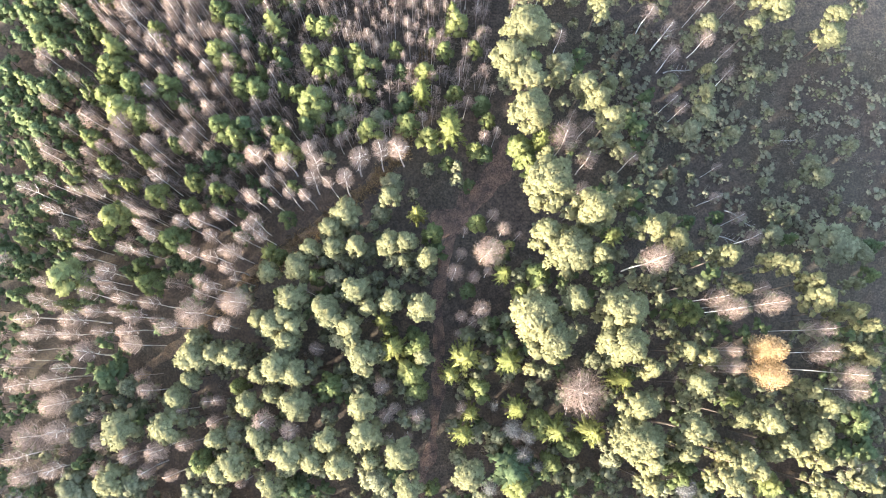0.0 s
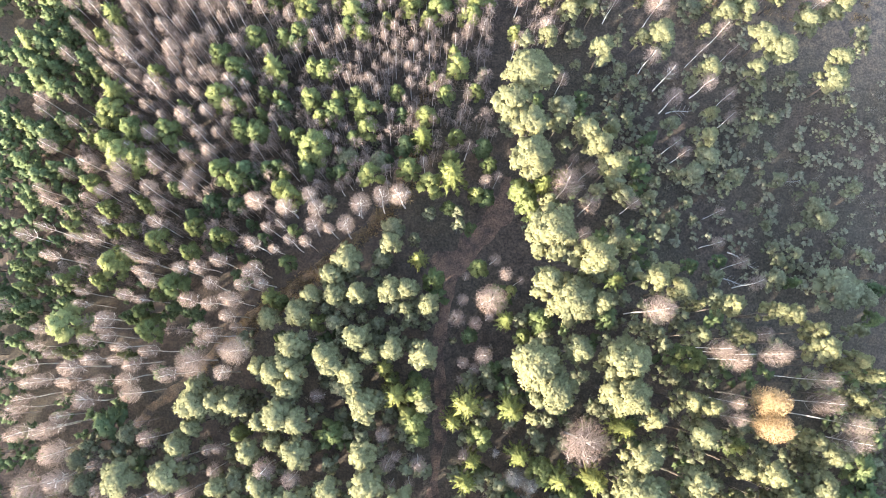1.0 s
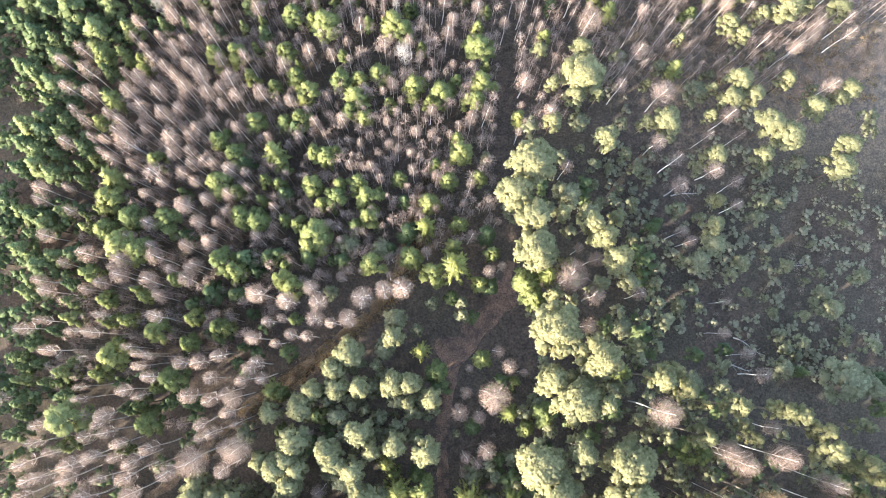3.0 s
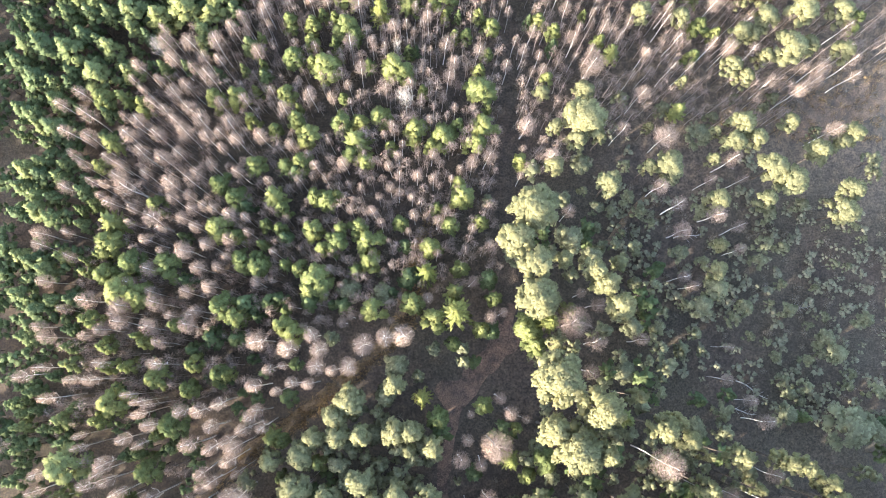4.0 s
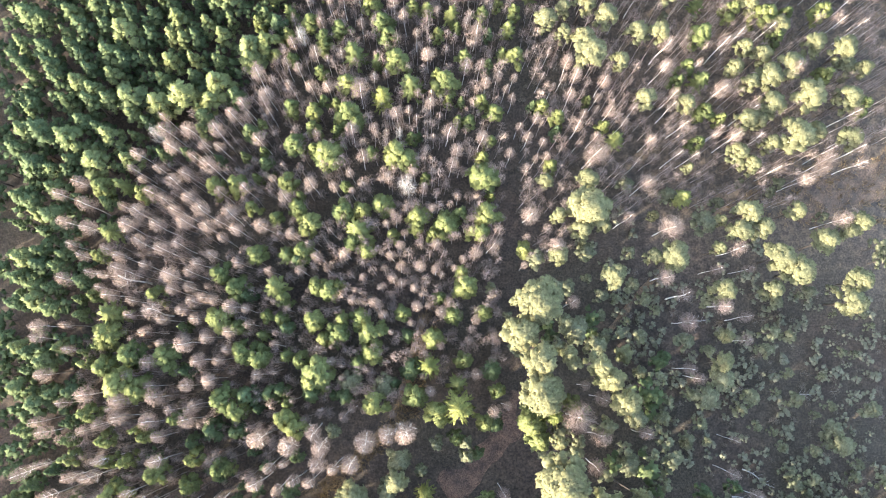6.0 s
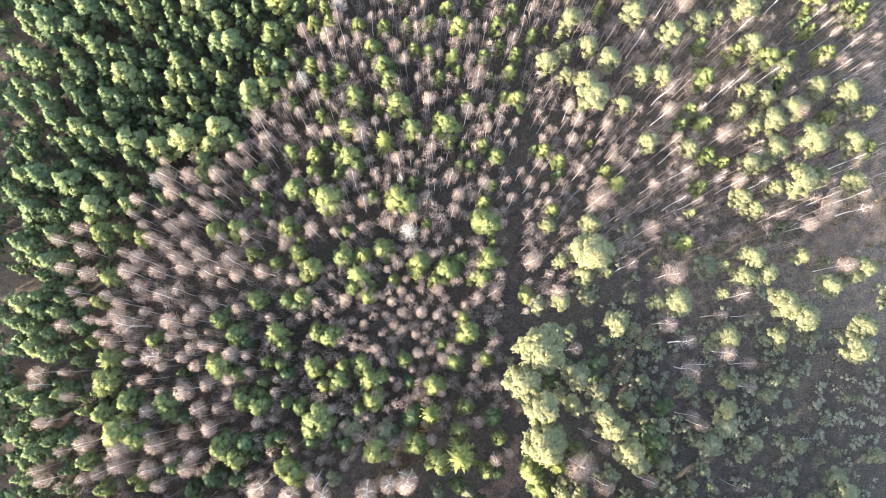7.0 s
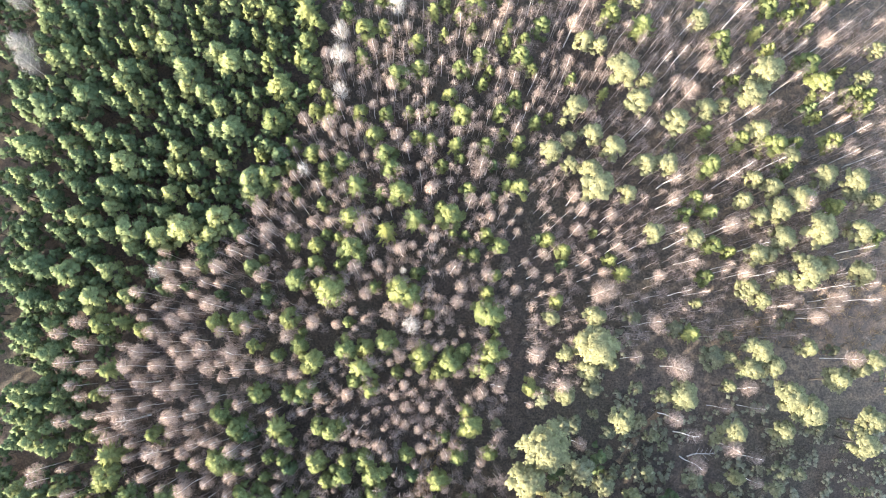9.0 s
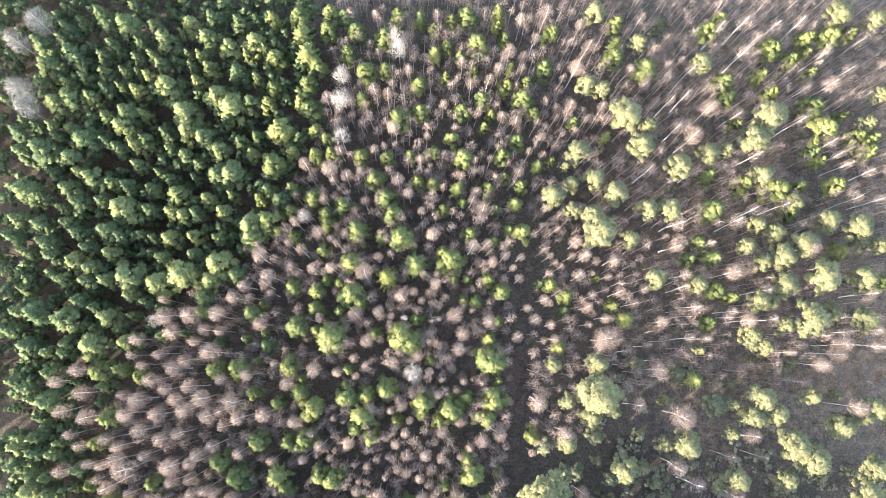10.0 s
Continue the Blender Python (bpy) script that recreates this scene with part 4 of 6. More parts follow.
plant("dark_spruce", [(-41.5, 74.9, 2.6, 7.2), (-38.8, 75.0, 1.7, 6.5), (-47.0, 75.3, 2.6, 7.2), (-43.3, 75.6, 3.5, 7.8), (-52.1, 76.4, 3.0, 7.4), (-48.5, 76.4, 2.6, 7.2), (-55.1, 77.1, 2.6, 7.2), (-31.8, 78.0, 2.4, 7.0), (-38.0, 78.4, 2.4, 7.0), (-49.3, 78.4, 2.1, 6.8), (7.7, 78.5, 1.6, 6.4), (-47.0, 79.1, 3.0, 7.4), (-20.9, 79.5, 3.1, 7.5), (-44.2, 79.5, 2.6, 7.2), (-52.3, 79.9, 2.1, 6.8), (-22.4, 80.7, 2.3, 6.9), (-54.2, 80.9, 3.8, 8.1), (-37.7, 81.0, 2.4, 7.0), (-48.6, 81.3, 3.0, 7.4), (-41.0, 81.3, 2.6, 7.2), (-42.9, 81.7, 2.4, 7.0), (-45.6, 82.4, 3.5, 7.8), (-35.3, 82.5, 2.1, 6.8), (-32.0, 82.6, 1.7, 6.5)])
plant("dark_spruce", [(-50.6, 83.2, 2.1, 6.8), (-36.8, 83.3, 1.7, 6.5), (-31.7, 84.4, 2.1, 6.8), (-48.3, 85.0, 3.5, 7.8), (50.5, 86.1, 2.1, 6.8), (-35.4, 86.3, 2.1, 6.8), (-52.2, 86.4, 4.3, 8.4), (-42.3, 86.6, 2.4, 7.0), (-43.9, 87.4, 2.1, 6.8), (-26.3, 87.4, 2.1, 6.8), (-46.5, 87.6, 3.8, 8.1), (-38.7, 87.7, 2.4, 7.0), (-50.5, 88.1, 2.1, 6.8), (-24.1, 88.2, 2.1, 6.8), (-36.2, 88.5, 2.3, 6.9), (-55.5, 88.8, 3.0, 7.4), (-48.7, 89.2, 2.3, 6.9), (-53.1, 89.6, 2.1, 6.8), (-44.0, 90.7, 2.4, 7.0), (-41.3, 91.4, 3.5, 7.8), (-48.6, 93.2, 3.8, 8.1), (-44.1, 94.5, 2.3, 6.9), (-42.4, 95.0, 1.7, 6.5), (-52.9, 95.2, 2.6, 7.2)])
plant("dark_spruce", [(-49.3, 95.3, 2.4, 7.0), (-47.1, 96.0, 2.4, 7.0), (-26.8, 96.8, 3.0, 7.4), (-41.7, 96.9, 2.1, 6.8), (-39.9, 96.9, 1.7, 6.5), (-32.9, 97.7, 1.7, 6.5), (-51.8, 97.8, 3.5, 7.8), (-47.6, 98.3, 2.6, 7.2), (-44.7, 99.1, 2.3, 6.9), (-33.3, 99.3, 1.7, 6.5), (-48.6, 99.3, 3.5, 7.8), (-23.2, 100.1, 1.7, 6.5), (-53.0, 100.5, 3.5, 7.8), (-43.6, 100.6, 2.6, 7.2), (-40.0, 101.1, 2.1, 6.8), (-50.4, 101.5, 2.1, 6.8), (-34.5, 102.4, 1.6, 6.4), (-49.6, 102.9, 2.6, 7.2), (-44.1, 103.0, 2.6, 7.2), (-41.7, 103.2, 3.8, 8.1), (-47.9, 103.8, 2.1, 6.8), (-12.4, 104.3, 2.6, 7.2), (-24.5, 104.4, 1.7, 6.5), (-30.4, 104.6, 2.6, 7.2)])
plant("dark_spruce", [(-45.3, 104.9, 2.6, 7.2)])
plant("pine", [(-2.2, -16.7, 4.1, 11.2), (-38.9, -16.2, 4.8, 9.0), (-19.0, -16.2, 3.8, 9.9), (52.5, -16.0, 1.5, 17.6), (46.6, -15.8, 3.0, 18.9), (26.4, -15.7, 3.0, 18.6), (5.2, -15.1, 4.6, 13.4), (35.0, -15.0, 4.5, 20.0), (-25.7, -14.9, 3.8, 9.3), (-10.7, -14.1, 4.3, 10.9), (38.1, -13.8, 3.8, 19.4), (-23.6, -13.8, 4.7, 9.9), (-14.2, -13.4, 3.8, 10.4), (-6.7, -13.1, 2.8, 10.5), (26.0, -12.9, 3.8, 19.3), (-16.6, -12.7, 5.3, 10.8), (46.2, -12.7, 2.7, 18.6), (-3.2, -12.7, 4.9, 11.5), (36.7, -12.5, 4.5, 20.0), (-19.8, -12.1, 3.4, 9.7), (28.2, -12.1, 2.3, 18.0), (34.7, -11.8, 2.3, 18.1), (40.0, -11.7, 3.0, 18.8), (30.5, -11.6, 3.8, 19.3)])
plant("pine", [(43.6, -11.4, 3.0, 18.8), (-12.2, -11.1, 4.1, 10.7), (-26.2, -10.8, 3.4, 9.2), (41.5, -10.7, 3.8, 19.5), (-20.6, -10.4, 3.8, 9.8), (23.0, -10.1, 2.7, 18.3), (-7.3, -10.0, 5.2, 11.5), (45.2, -9.4, 4.5, 20.1), (-38.4, -9.4, 5.7, 9.4), (31.0, -9.4, 4.8, 20.2), (-32.1, -9.1, 5.3, 9.4), (39.9, -8.2, 4.2, 19.8), (37.0, -7.6, 3.0, 18.8), (-7.7, -7.0, 4.1, 11.0), (-16.4, -6.7, 4.5, 10.5), (25.1, -6.6, 4.5, 19.9), (-22.4, -6.3, 3.6, 9.6), (47.2, -6.0, 3.7, 19.5), (-31.3, -5.3, 3.8, 8.9), (-19.3, -5.0, 2.8, 9.5), (45.1, -4.4, 3.3, 19.1), (31.9, -4.0, 4.5, 20.0), (-29.6, -3.2, 2.9, 8.7), (-20.8, -2.9, 2.9, 9.4)])
plant("pine", [(-16.1, -2.9, 4.2, 10.3), (-18.9, -2.2, 5.3, 10.5), (12.9, -2.2, 2.0, 14.8), (26.8, -1.8, 3.0, 18.6), (52.4, -0.9, 2.6, 18.5), (-0.1, -0.8, 2.8, 10.8), (-8.1, -0.8, 4.5, 11.1), (33.3, -0.5, 3.0, 18.7), (-24.3, -0.4, 3.8, 9.5), (-26.8, -0.4, 3.8, 9.3), (-29.6, -0.4, 5.3, 9.5), (31.1, 0.1, 3.0, 18.7), (50.9, 0.4, 2.3, 18.3), (-9.2, 1.6, 2.8, 10.4), (-17.6, 1.6, 3.8, 10.1), (-28.7, 1.7, 3.2, 8.9), (-9.6, 3.0, 3.8, 10.8), (52.6, 3.0, 2.6, 18.5), (-16.3, 3.4, 3.4, 10.0), (-19.1, 3.7, 4.2, 10.1), (49.6, 4.0, 1.8, 17.8), (-11.7, 4.0, 3.8, 10.6), (-21.3, 4.4, 2.9, 9.4), (-17.7, 4.8, 3.8, 10.1)])
plant("pine", [(51.0, 4.9, 3.0, 18.9), (-7.1, 5.4, 2.8, 10.5), (-0.5, 5.7, 4.3, 11.4), (-12.7, 5.8, 4.1, 10.7), (46.7, 5.9, 4.2, 19.9), (18.3, 6.0, 4.3, 18.3), (-4.3, 6.5, 3.8, 11.0), (-16.6, 6.5, 4.5, 10.5), (38.5, 7.6, 2.0, 17.9), (-8.5, 7.9, 4.3, 11.0), (32.0, 7.9, 3.0, 18.7), (46.5, 8.2, 3.0, 18.9), (-20.0, 10.4, 3.2, 9.6), (43.3, 10.5, 3.3, 19.1), (41.8, 10.6, 2.6, 18.4), (-16.4, 10.7, 4.0, 10.3), (36.0, 11.2, 3.3, 19.0), (-2.6, 11.4, 2.1, 10.3), (32.6, 11.5, 1.8, 17.7), (-15.4, 11.8, 2.8, 9.9), (20.7, 11.9, 3.3, 18.4), (0.2, 12.1, 3.2, 11.0), (-14.6, 12.9, 3.2, 10.1), (-11.4, 13.2, 3.4, 10.5)])
plant("pine", [(30.2, 13.5, 3.3, 18.9), (-8.6, 13.5, 3.2, 10.6), (-2.6, 13.9, 3.6, 11.0), (-4.7, 13.9, 3.6, 10.9), (14.6, 14.1, 4.6, 17.2), (27.2, 14.8, 3.8, 19.3), (29.0, 15.6, 2.7, 18.4), (-12.2, 15.7, 3.8, 10.5), (-10.4, 17.8, 4.3, 10.9), (24.5, 18.3, 2.4, 18.1), (-4.8, 19.6, 3.2, 10.7), (15.3, 24.5, 2.0, 14.2), (23.6, 29.5, 3.8, 14.0), (22.1, 32.3, 3.8, 13.3), (37.4, 34.0, 2.9, 8.0), (20.5, 34.0, 3.8, 13.1), (13.2, 34.3, 5.2, 13.8), (24.8, 35.1, 2.5, 7.7), (17.1, 35.1, 2.6, 12.3), (38.1, 37.6, 2.2, 7.4), (10.9, 38.2, 4.9, 13.1), (54.3, 41.9, 4.5, 9.2), (37.7, 43.4, 3.6, 8.5), (44.0, 43.4, 3.3, 8.3)])
plant("pine", [(55.3, 44.5, 3.8, 8.7), (23.1, 45.1, 3.9, 11.8), (47.8, 45.9, 5.0, 9.6), (31.5, 47.7, 4.5, 9.2), (45.4, 47.8, 4.5, 9.2), (16.3, 47.9, 3.1, 8.1), (28.8, 47.9, 2.5, 7.7), (37.7, 48.9, 2.0, 7.3), (51.5, 49.7, 4.0, 8.8), (54.3, 51.1, 3.1, 8.1), (40.1, 51.2, 3.6, 8.5), (19.3, 51.2, 3.3, 8.3), (43.0, 51.5, 3.6, 8.5), (22.7, 51.9, 2.0, 7.3), (56.1, 52.2, 3.6, 8.5), (38.0, 52.6, 1.8, 7.2), (29.0, 53.3, 1.5, 6.9), (16.6, 53.4, 2.5, 7.7), (41.2, 53.7, 4.0, 8.8), (48.0, 54.0, 2.7, 7.8), (20.6, 58.0, 3.3, 8.3), (14.9, 58.0, 2.4, 7.6), (34.0, 59.8, 1.5, 6.9), (42.1, 60.1, 2.7, 7.8)])
plant("pine", [(40.3, 61.6, 3.1, 8.1), (44.8, 63.0, 2.7, 7.8), (55.3, 63.4, 3.6, 8.5), (48.0, 64.0, 5.0, 9.6), (50.7, 64.5, 3.1, 8.1), (41.6, 65.9, 3.3, 8.3), (43.5, 66.0, 2.7, 7.8), (45.2, 68.4, 4.0, 8.8), (33.6, 68.5, 3.1, 8.1), (55.1, 68.8, 4.0, 8.8), (28.5, 68.9, 3.3, 8.3), (50.1, 69.1, 5.0, 9.6), (42.2, 71.1, 3.1, 8.1), (45.0, 71.8, 4.0, 8.8), (40.5, 73.3, 2.9, 8.0), (57.9, 73.4, 2.7, 7.8), (47.6, 73.6, 4.0, 8.8), (25.1, 74.4, 2.7, 7.8), (44.2, 75.2, 3.1, 8.1), (21.1, 75.3, 5.0, 9.6), (55.1, 75.5, 4.0, 8.8), (51.2, 76.3, 3.6, 8.5), (41.8, 76.3, 2.7, 7.8), (20.3, 77.5, 3.3, 8.3)])
plant("pine", [(17.5, 77.9, 2.5, 7.7), (30.2, 78.2, 3.6, 8.5), (27.3, 78.2, 3.3, 8.3), (46.5, 79.0, 3.1, 8.1), (15.3, 79.7, 3.3, 8.3), (23.3, 80.4, 3.6, 8.5), (17.6, 81.3, 2.5, 7.7), (20.4, 82.3, 3.3, 8.3), (43.0, 82.7, 3.3, 8.3), (31.4, 83.7, 4.0, 8.8), (17.0, 84.0, 1.3, 6.8), (18.3, 85.6, 3.6, 8.5), (35.7, 85.7, 3.3, 8.3), (38.1, 86.1, 2.2, 7.4), (26.7, 86.7, 4.0, 8.8), (41.8, 87.4, 4.5, 9.2), (28.1, 89.2, 2.5, 7.7), (43.7, 90.0, 5.0, 9.6), (57.3, 90.0, 2.5, 7.7), (24.9, 90.7, 5.0, 9.6), (59.0, 93.8, 2.7, 7.8), (21.9, 94.4, 2.7, 7.8), (20.0, 94.8, 3.1, 8.1), (35.3, 97.8, 3.6, 8.5)])
plant("pine", [(26.9, 100.6, 2.7, 7.8), (59.1, 103.8, 3.1, 8.1), (53.6, 104.4, 4.0, 8.8), (21.3, 104.8, 3.1, 8.1)])
plant("slim_pine", [(-25.8, -17.6, 2.1, 6.7), (-17.7, -14.8, 2.6, 7.4), (-12.2, -8.2, 2.9, 7.8), (-5.8, -6.5, 2.1, 7.5), (-39.0, -6.5, 2.6, 6.3), (-43.0, -5.7, 2.6, 6.1), (-8.3, -4.7, 2.6, 7.8), (15.3, -2.6, 2.5, 9.9), (21.4, -1.2, 2.5, 11.0), (-23.0, -1.2, 2.6, 7.1), (30.5, 2.9, 3.0, 11.5), (3.5, 7.4, 1.2, 7.4), (-10.9, 7.4, 2.6, 7.7), (-23.2, 7.4, 3.0, 7.3), (54.6, 8.5, 2.5, 11.1), (28.3, 8.5, 2.5, 11.1), (39.2, 8.8, 3.0, 11.5), (-6.3, 9.5, 2.6, 7.8), (-1.9, 10.2, 2.6, 7.8), (0.6, 10.6, 2.2, 7.6), (-4.1, 11.7, 2.9, 8.0), (-12.8, 11.7, 2.6, 7.6), (38.5, 13.1, 3.0, 4.6), (58.0, 14.3, 2.7, 4.2)])
plant("slim_pine", [(38.6, 15.8, 3.0, 4.6), (-6.7, 16.1, 2.2, 7.6), (-9.6, 16.4, 3.1, 8.0), (49.0, 17.1, 1.8, 3.2), (47.7, 18.2, 2.1, 3.6), (-5.6, 18.2, 3.1, 8.0), (59.0, 18.3, 2.7, 4.2), (49.5, 18.9, 2.5, 4.0), (55.6, 19.1, 1.8, 3.2), (46.7, 19.8, 2.1, 3.6), (-1.6, 20.5, 1.9, 7.4), (56.1, 20.6, 1.8, 3.2), (4.2, 22.3, 2.1, 8.0), (50.2, 22.5, 2.1, 3.6), (46.2, 22.9, 1.8, 3.2), (33.5, 23.3, 1.8, 3.2), (52.4, 23.3, 1.8, 3.2), (36.3, 23.7, 1.4, 2.7), (0.5, 24.0, 2.1, 7.5), (4.1, 24.0, 2.1, 8.0), (33.6, 24.2, 2.1, 3.6), (18.3, 24.4, 2.0, 10.1), (45.2, 24.9, 1.4, 2.7), (52.4, 25.3, 3.0, 4.6)])
plant("slim_pine", [(-12.7, 25.5, 2.3, 7.4), (42.9, 25.6, 1.6, 3.0), (35.2, 26.0, 2.1, 3.6), (21.7, 26.1, 2.8, 11.3), (30.3, 26.8, 2.5, 4.0), (51.0, 27.1, 1.4, 2.7), (58.0, 27.8, 2.7, 4.2), (40.5, 27.9, 2.3, 3.8), (52.8, 28.2, 1.8, 3.2), (48.0, 29.0, 2.5, 4.0), (41.9, 29.3, 2.7, 4.2), (45.9, 30.1, 1.3, 2.5), (33.9, 30.1, 1.8, 3.2), (52.1, 32.2, 1.1, 2.3), (47.3, 32.7, 1.8, 3.2), (27.5, 32.7, 2.1, 3.6), (-6.9, 34.3, 1.3, 2.5), (56.6, 35.0, 1.4, 2.7), (54.7, 35.4, 1.6, 3.0), (44.1, 35.7, 2.7, 4.2), (36.7, 35.7, 2.1, 3.6), (33.5, 36.8, 2.7, 4.2), (47.3, 37.4, 2.3, 3.8), (27.6, 37.6, 2.3, 3.8)])
plant("slim_pine", [(22.8, 37.6, 2.1, 3.6), (44.9, 37.9, 2.7, 4.2), (58.9, 38.8, 1.4, 2.7), (26.0, 39.6, 1.4, 2.7), (22.5, 40.3, 1.8, 3.2), (57.6, 40.3, 1.8, 3.2), (10.0, 40.3, 1.6, 3.0), (54.2, 40.4, 0.9, 2.1), (29.8, 41.0, 1.6, 3.0), (45.9, 42.1, 2.7, 4.2), (36.4, 42.5, 2.7, 4.2), (28.2, 42.6, 2.1, 3.6), (24.5, 42.6, 1.8, 3.2), (22.5, 42.9, 2.3, 3.8), (50.3, 43.3, 2.3, 3.8), (54.1, 43.8, 1.6, 3.0), (17.9, 44.0, 2.7, 4.2), (7.8, 44.1, 1.8, 3.2), (26.7, 44.4, 2.3, 3.8), (20.7, 45.3, 1.6, 3.0), (32.9, 46.8, 2.1, 3.6), (60.9, 47.6, 2.1, 3.6), (26.4, 48.7, 2.1, 3.6), (20.6, 48.9, 3.0, 4.6)])
plant("slim_pine", [(60.2, 49.4, 3.0, 4.6), (53.0, 53.6, 1.8, 3.2), (38.6, 55.5, 2.1, 3.6), (31.8, 56.3, 2.7, 4.2), (46.0, 57.0, 1.8, 3.2), (47.1, 58.1, 2.1, 3.6), (26.2, 58.1, 2.7, 4.2), (42.0, 58.5, 1.4, 2.7), (32.1, 81.7, 1.8, 3.2), (36.4, 81.8, 1.4, 2.7), (22.3, 87.3, 1.4, 2.7), (30.6, 104.4, 2.7, 4.2)])
plant("shaded_pine", [(-44.5, -17.2, 5.2, 7.0), (-36.7, -16.5, 4.4, 7.3), (-6.1, -15.8, 4.3, 8.7), (53.8, -15.2, 4.2, 12.5), (23.1, -12.8, 3.3, 11.8), (-43.5, -10.6, 3.5, 6.5), (-24.2, -10.3, 3.5, 7.5), (-44.3, -7.8, 3.2, 6.3), (46.1, -7.5, 3.3, 11.8), (-38.0, -4.3, 3.1, 6.6), (-18.0, -0.1, 3.5, 7.8), (-10.8, 1.6, 3.4, 8.2), (-11.6, 9.5, 3.4, 8.2), (58.6, 12.7, 3.5, 5.3), (34.5, 13.5, 3.5, 5.3), (53.4, 13.9, 6.1, 8.3), (46.4, 15.4, 3.2, 4.9), (25.4, 21.0, 3.5, 5.3), (-4.5, 21.9, 3.4, 8.2), (53.7, 23.4, 3.2, 4.9), (26.7, 26.8, 3.2, 4.9), (35.5, 29.7, 3.9, 5.7), (-6.4, 31.3, 3.2, 4.9), (-10.8, 31.6, 3.4, 5.1)])
plant("shaded_pine", [(37.8, 31.9, 3.9, 5.7), (21.4, 36.4, 3.2, 4.9), (11.3, 36.4, 3.2, 4.9), (18.3, 38.5, 4.4, 6.3), (36.2, 52.6, 3.5, 5.3), (56.4, 73.9, 3.5, 5.3)])
plant("spruce", [(5.0, -10.4, 3.7, 11.8), (20.7, -10.0, 4.6, 13.0), (16.2, -9.7, 4.6, 13.0), (5.8, -7.7, 2.9, 10.8), (11.6, -7.0, 3.7, 11.8), (24.7, -3.6, 4.2, 12.4), (3.3, -2.9, 3.4, 11.4), (10.5, -1.2, 4.6, 13.0), (5.0, -0.8, 5.0, 13.4), (-3.9, 0.5, 4.2, 12.4), (-5.4, 4.0, 2.9, 10.8), (10.1, 10.0, 3.0, 11.0), (-1.0, 17.8, 2.9, 10.8), (15.1, 27.5, 3.4, 11.4), (3.2, 28.5, 5.0, 13.4), (-0.4, 33.8, 3.5, 11.6), (-6.7, 69.2, 3.6, 9.1)])
plant("birch", [(-23.0, -16.5, 1.5, 8.0), (-31.6, -15.4, 1.8, 8.9), (-35.0, -14.6, 2.3, 9.4), (-40.9, -14.6, 2.3, 9.4), (-37.1, -12.9, 2.7, 9.9), (-33.7, -12.2, 3.0, 10.2), (-29.9, -11.6, 2.1, 9.2), (-40.7, -11.5, 2.3, 9.4), (-4.4, -11.0, 1.7, 8.6), (-2.3, -10.7, 1.5, 8.4), (-17.1, -9.9, 2.9, 10.0), (-20.5, -8.5, 3.3, 10.4), (-26.5, -8.5, 2.0, 9.0), (-1.2, -7.9, 2.3, 9.3), (-4.7, -7.9, 2.3, 9.3), (-30.8, -7.4, 1.2, 8.2), (-3.7, -7.2, 1.8, 8.7), (4.8, -6.9, 1.8, 8.7), (-27.3, -6.4, 1.8, 8.9), (-25.9, -6.1, 1.8, 8.9), (-34.7, -5.0, 2.6, 9.7), (-5.7, -4.4, 2.3, 9.3), (-13.7, 0.2, 2.1, 9.1), (4.2, 2.5, 1.1, 7.8)])
plant("birch", [(6.0, 3.6, 1.7, 8.6), (4.5, 4.5, 1.8, 8.7), (7.0, 5.2, 2.7, 9.9), (37.8, 5.9, 2.3, 9.3), (-14.9, 7.7, 1.2, 8.0), (43.7, 8.0, 2.3, 9.3), (6.5, 9.7, 2.0, 8.9), (3.8, 9.9, 2.6, 9.7), (8.2, 10.2, 1.5, 8.4), (4.6, 12.4, 1.8, 8.7), (42.6, 14.6, 2.3, 9.3), (12.1, 15.0, 1.2, 8.0), (5.3, 15.7, 1.2, 8.0), (10.4, 16.1, 2.1, 9.1), (40.9, 17.2, 1.8, 8.7), (8.8, 17.9, 1.8, 8.7), (38.1, 20.2, 1.8, 8.7), (20.7, 21.2, 2.3, 9.3), (38.7, 24.3, 1.2, 8.0), (21.2, 24.7, 3.0, 10.2), (-34.5, 24.8, 2.0, 9.0), (27.0, 25.0, 2.0, 8.9), (-48.6, 25.6, 2.0, 9.0), (-43.7, 26.0, 1.8, 8.9)])
plant("birch", [(-35.6, 26.6, 2.7, 9.9), (-42.0, 26.6, 2.1, 9.2), (-31.0, 26.9, 2.6, 9.7), (-49.4, 27.1, 1.8, 8.9), (-39.2, 27.3, 2.6, 9.7), (-5.2, 27.6, 1.2, 8.0), (-11.3, 27.6, 1.7, 8.6), (8.0, 28.1, 2.0, 8.9), (-8.8, 28.3, 1.1, 7.8), (-10.2, 28.3, 1.2, 8.0), (-30.4, 28.3, 1.8, 8.9), (-32.9, 28.3, 1.8, 8.9), (-40.4, 28.4, 1.5, 8.5), (9.4, 28.6, 1.4, 8.2), (-29.7, 29.0, 2.0, 9.0), (-46.7, 29.1, 1.5, 8.5), (-17.7, 29.6, 1.2, 8.0), (21.4, 29.7, 2.3, 9.3), (-34.7, 29.8, 2.6, 9.7), (-39.6, 29.8, 3.0, 10.2), (-0.2, 30.4, 1.7, 8.6), (-43.5, 30.5, 2.6, 9.7), (19.7, 31.1, 1.5, 8.0), (-31.2, 31.2, 2.0, 9.0)])
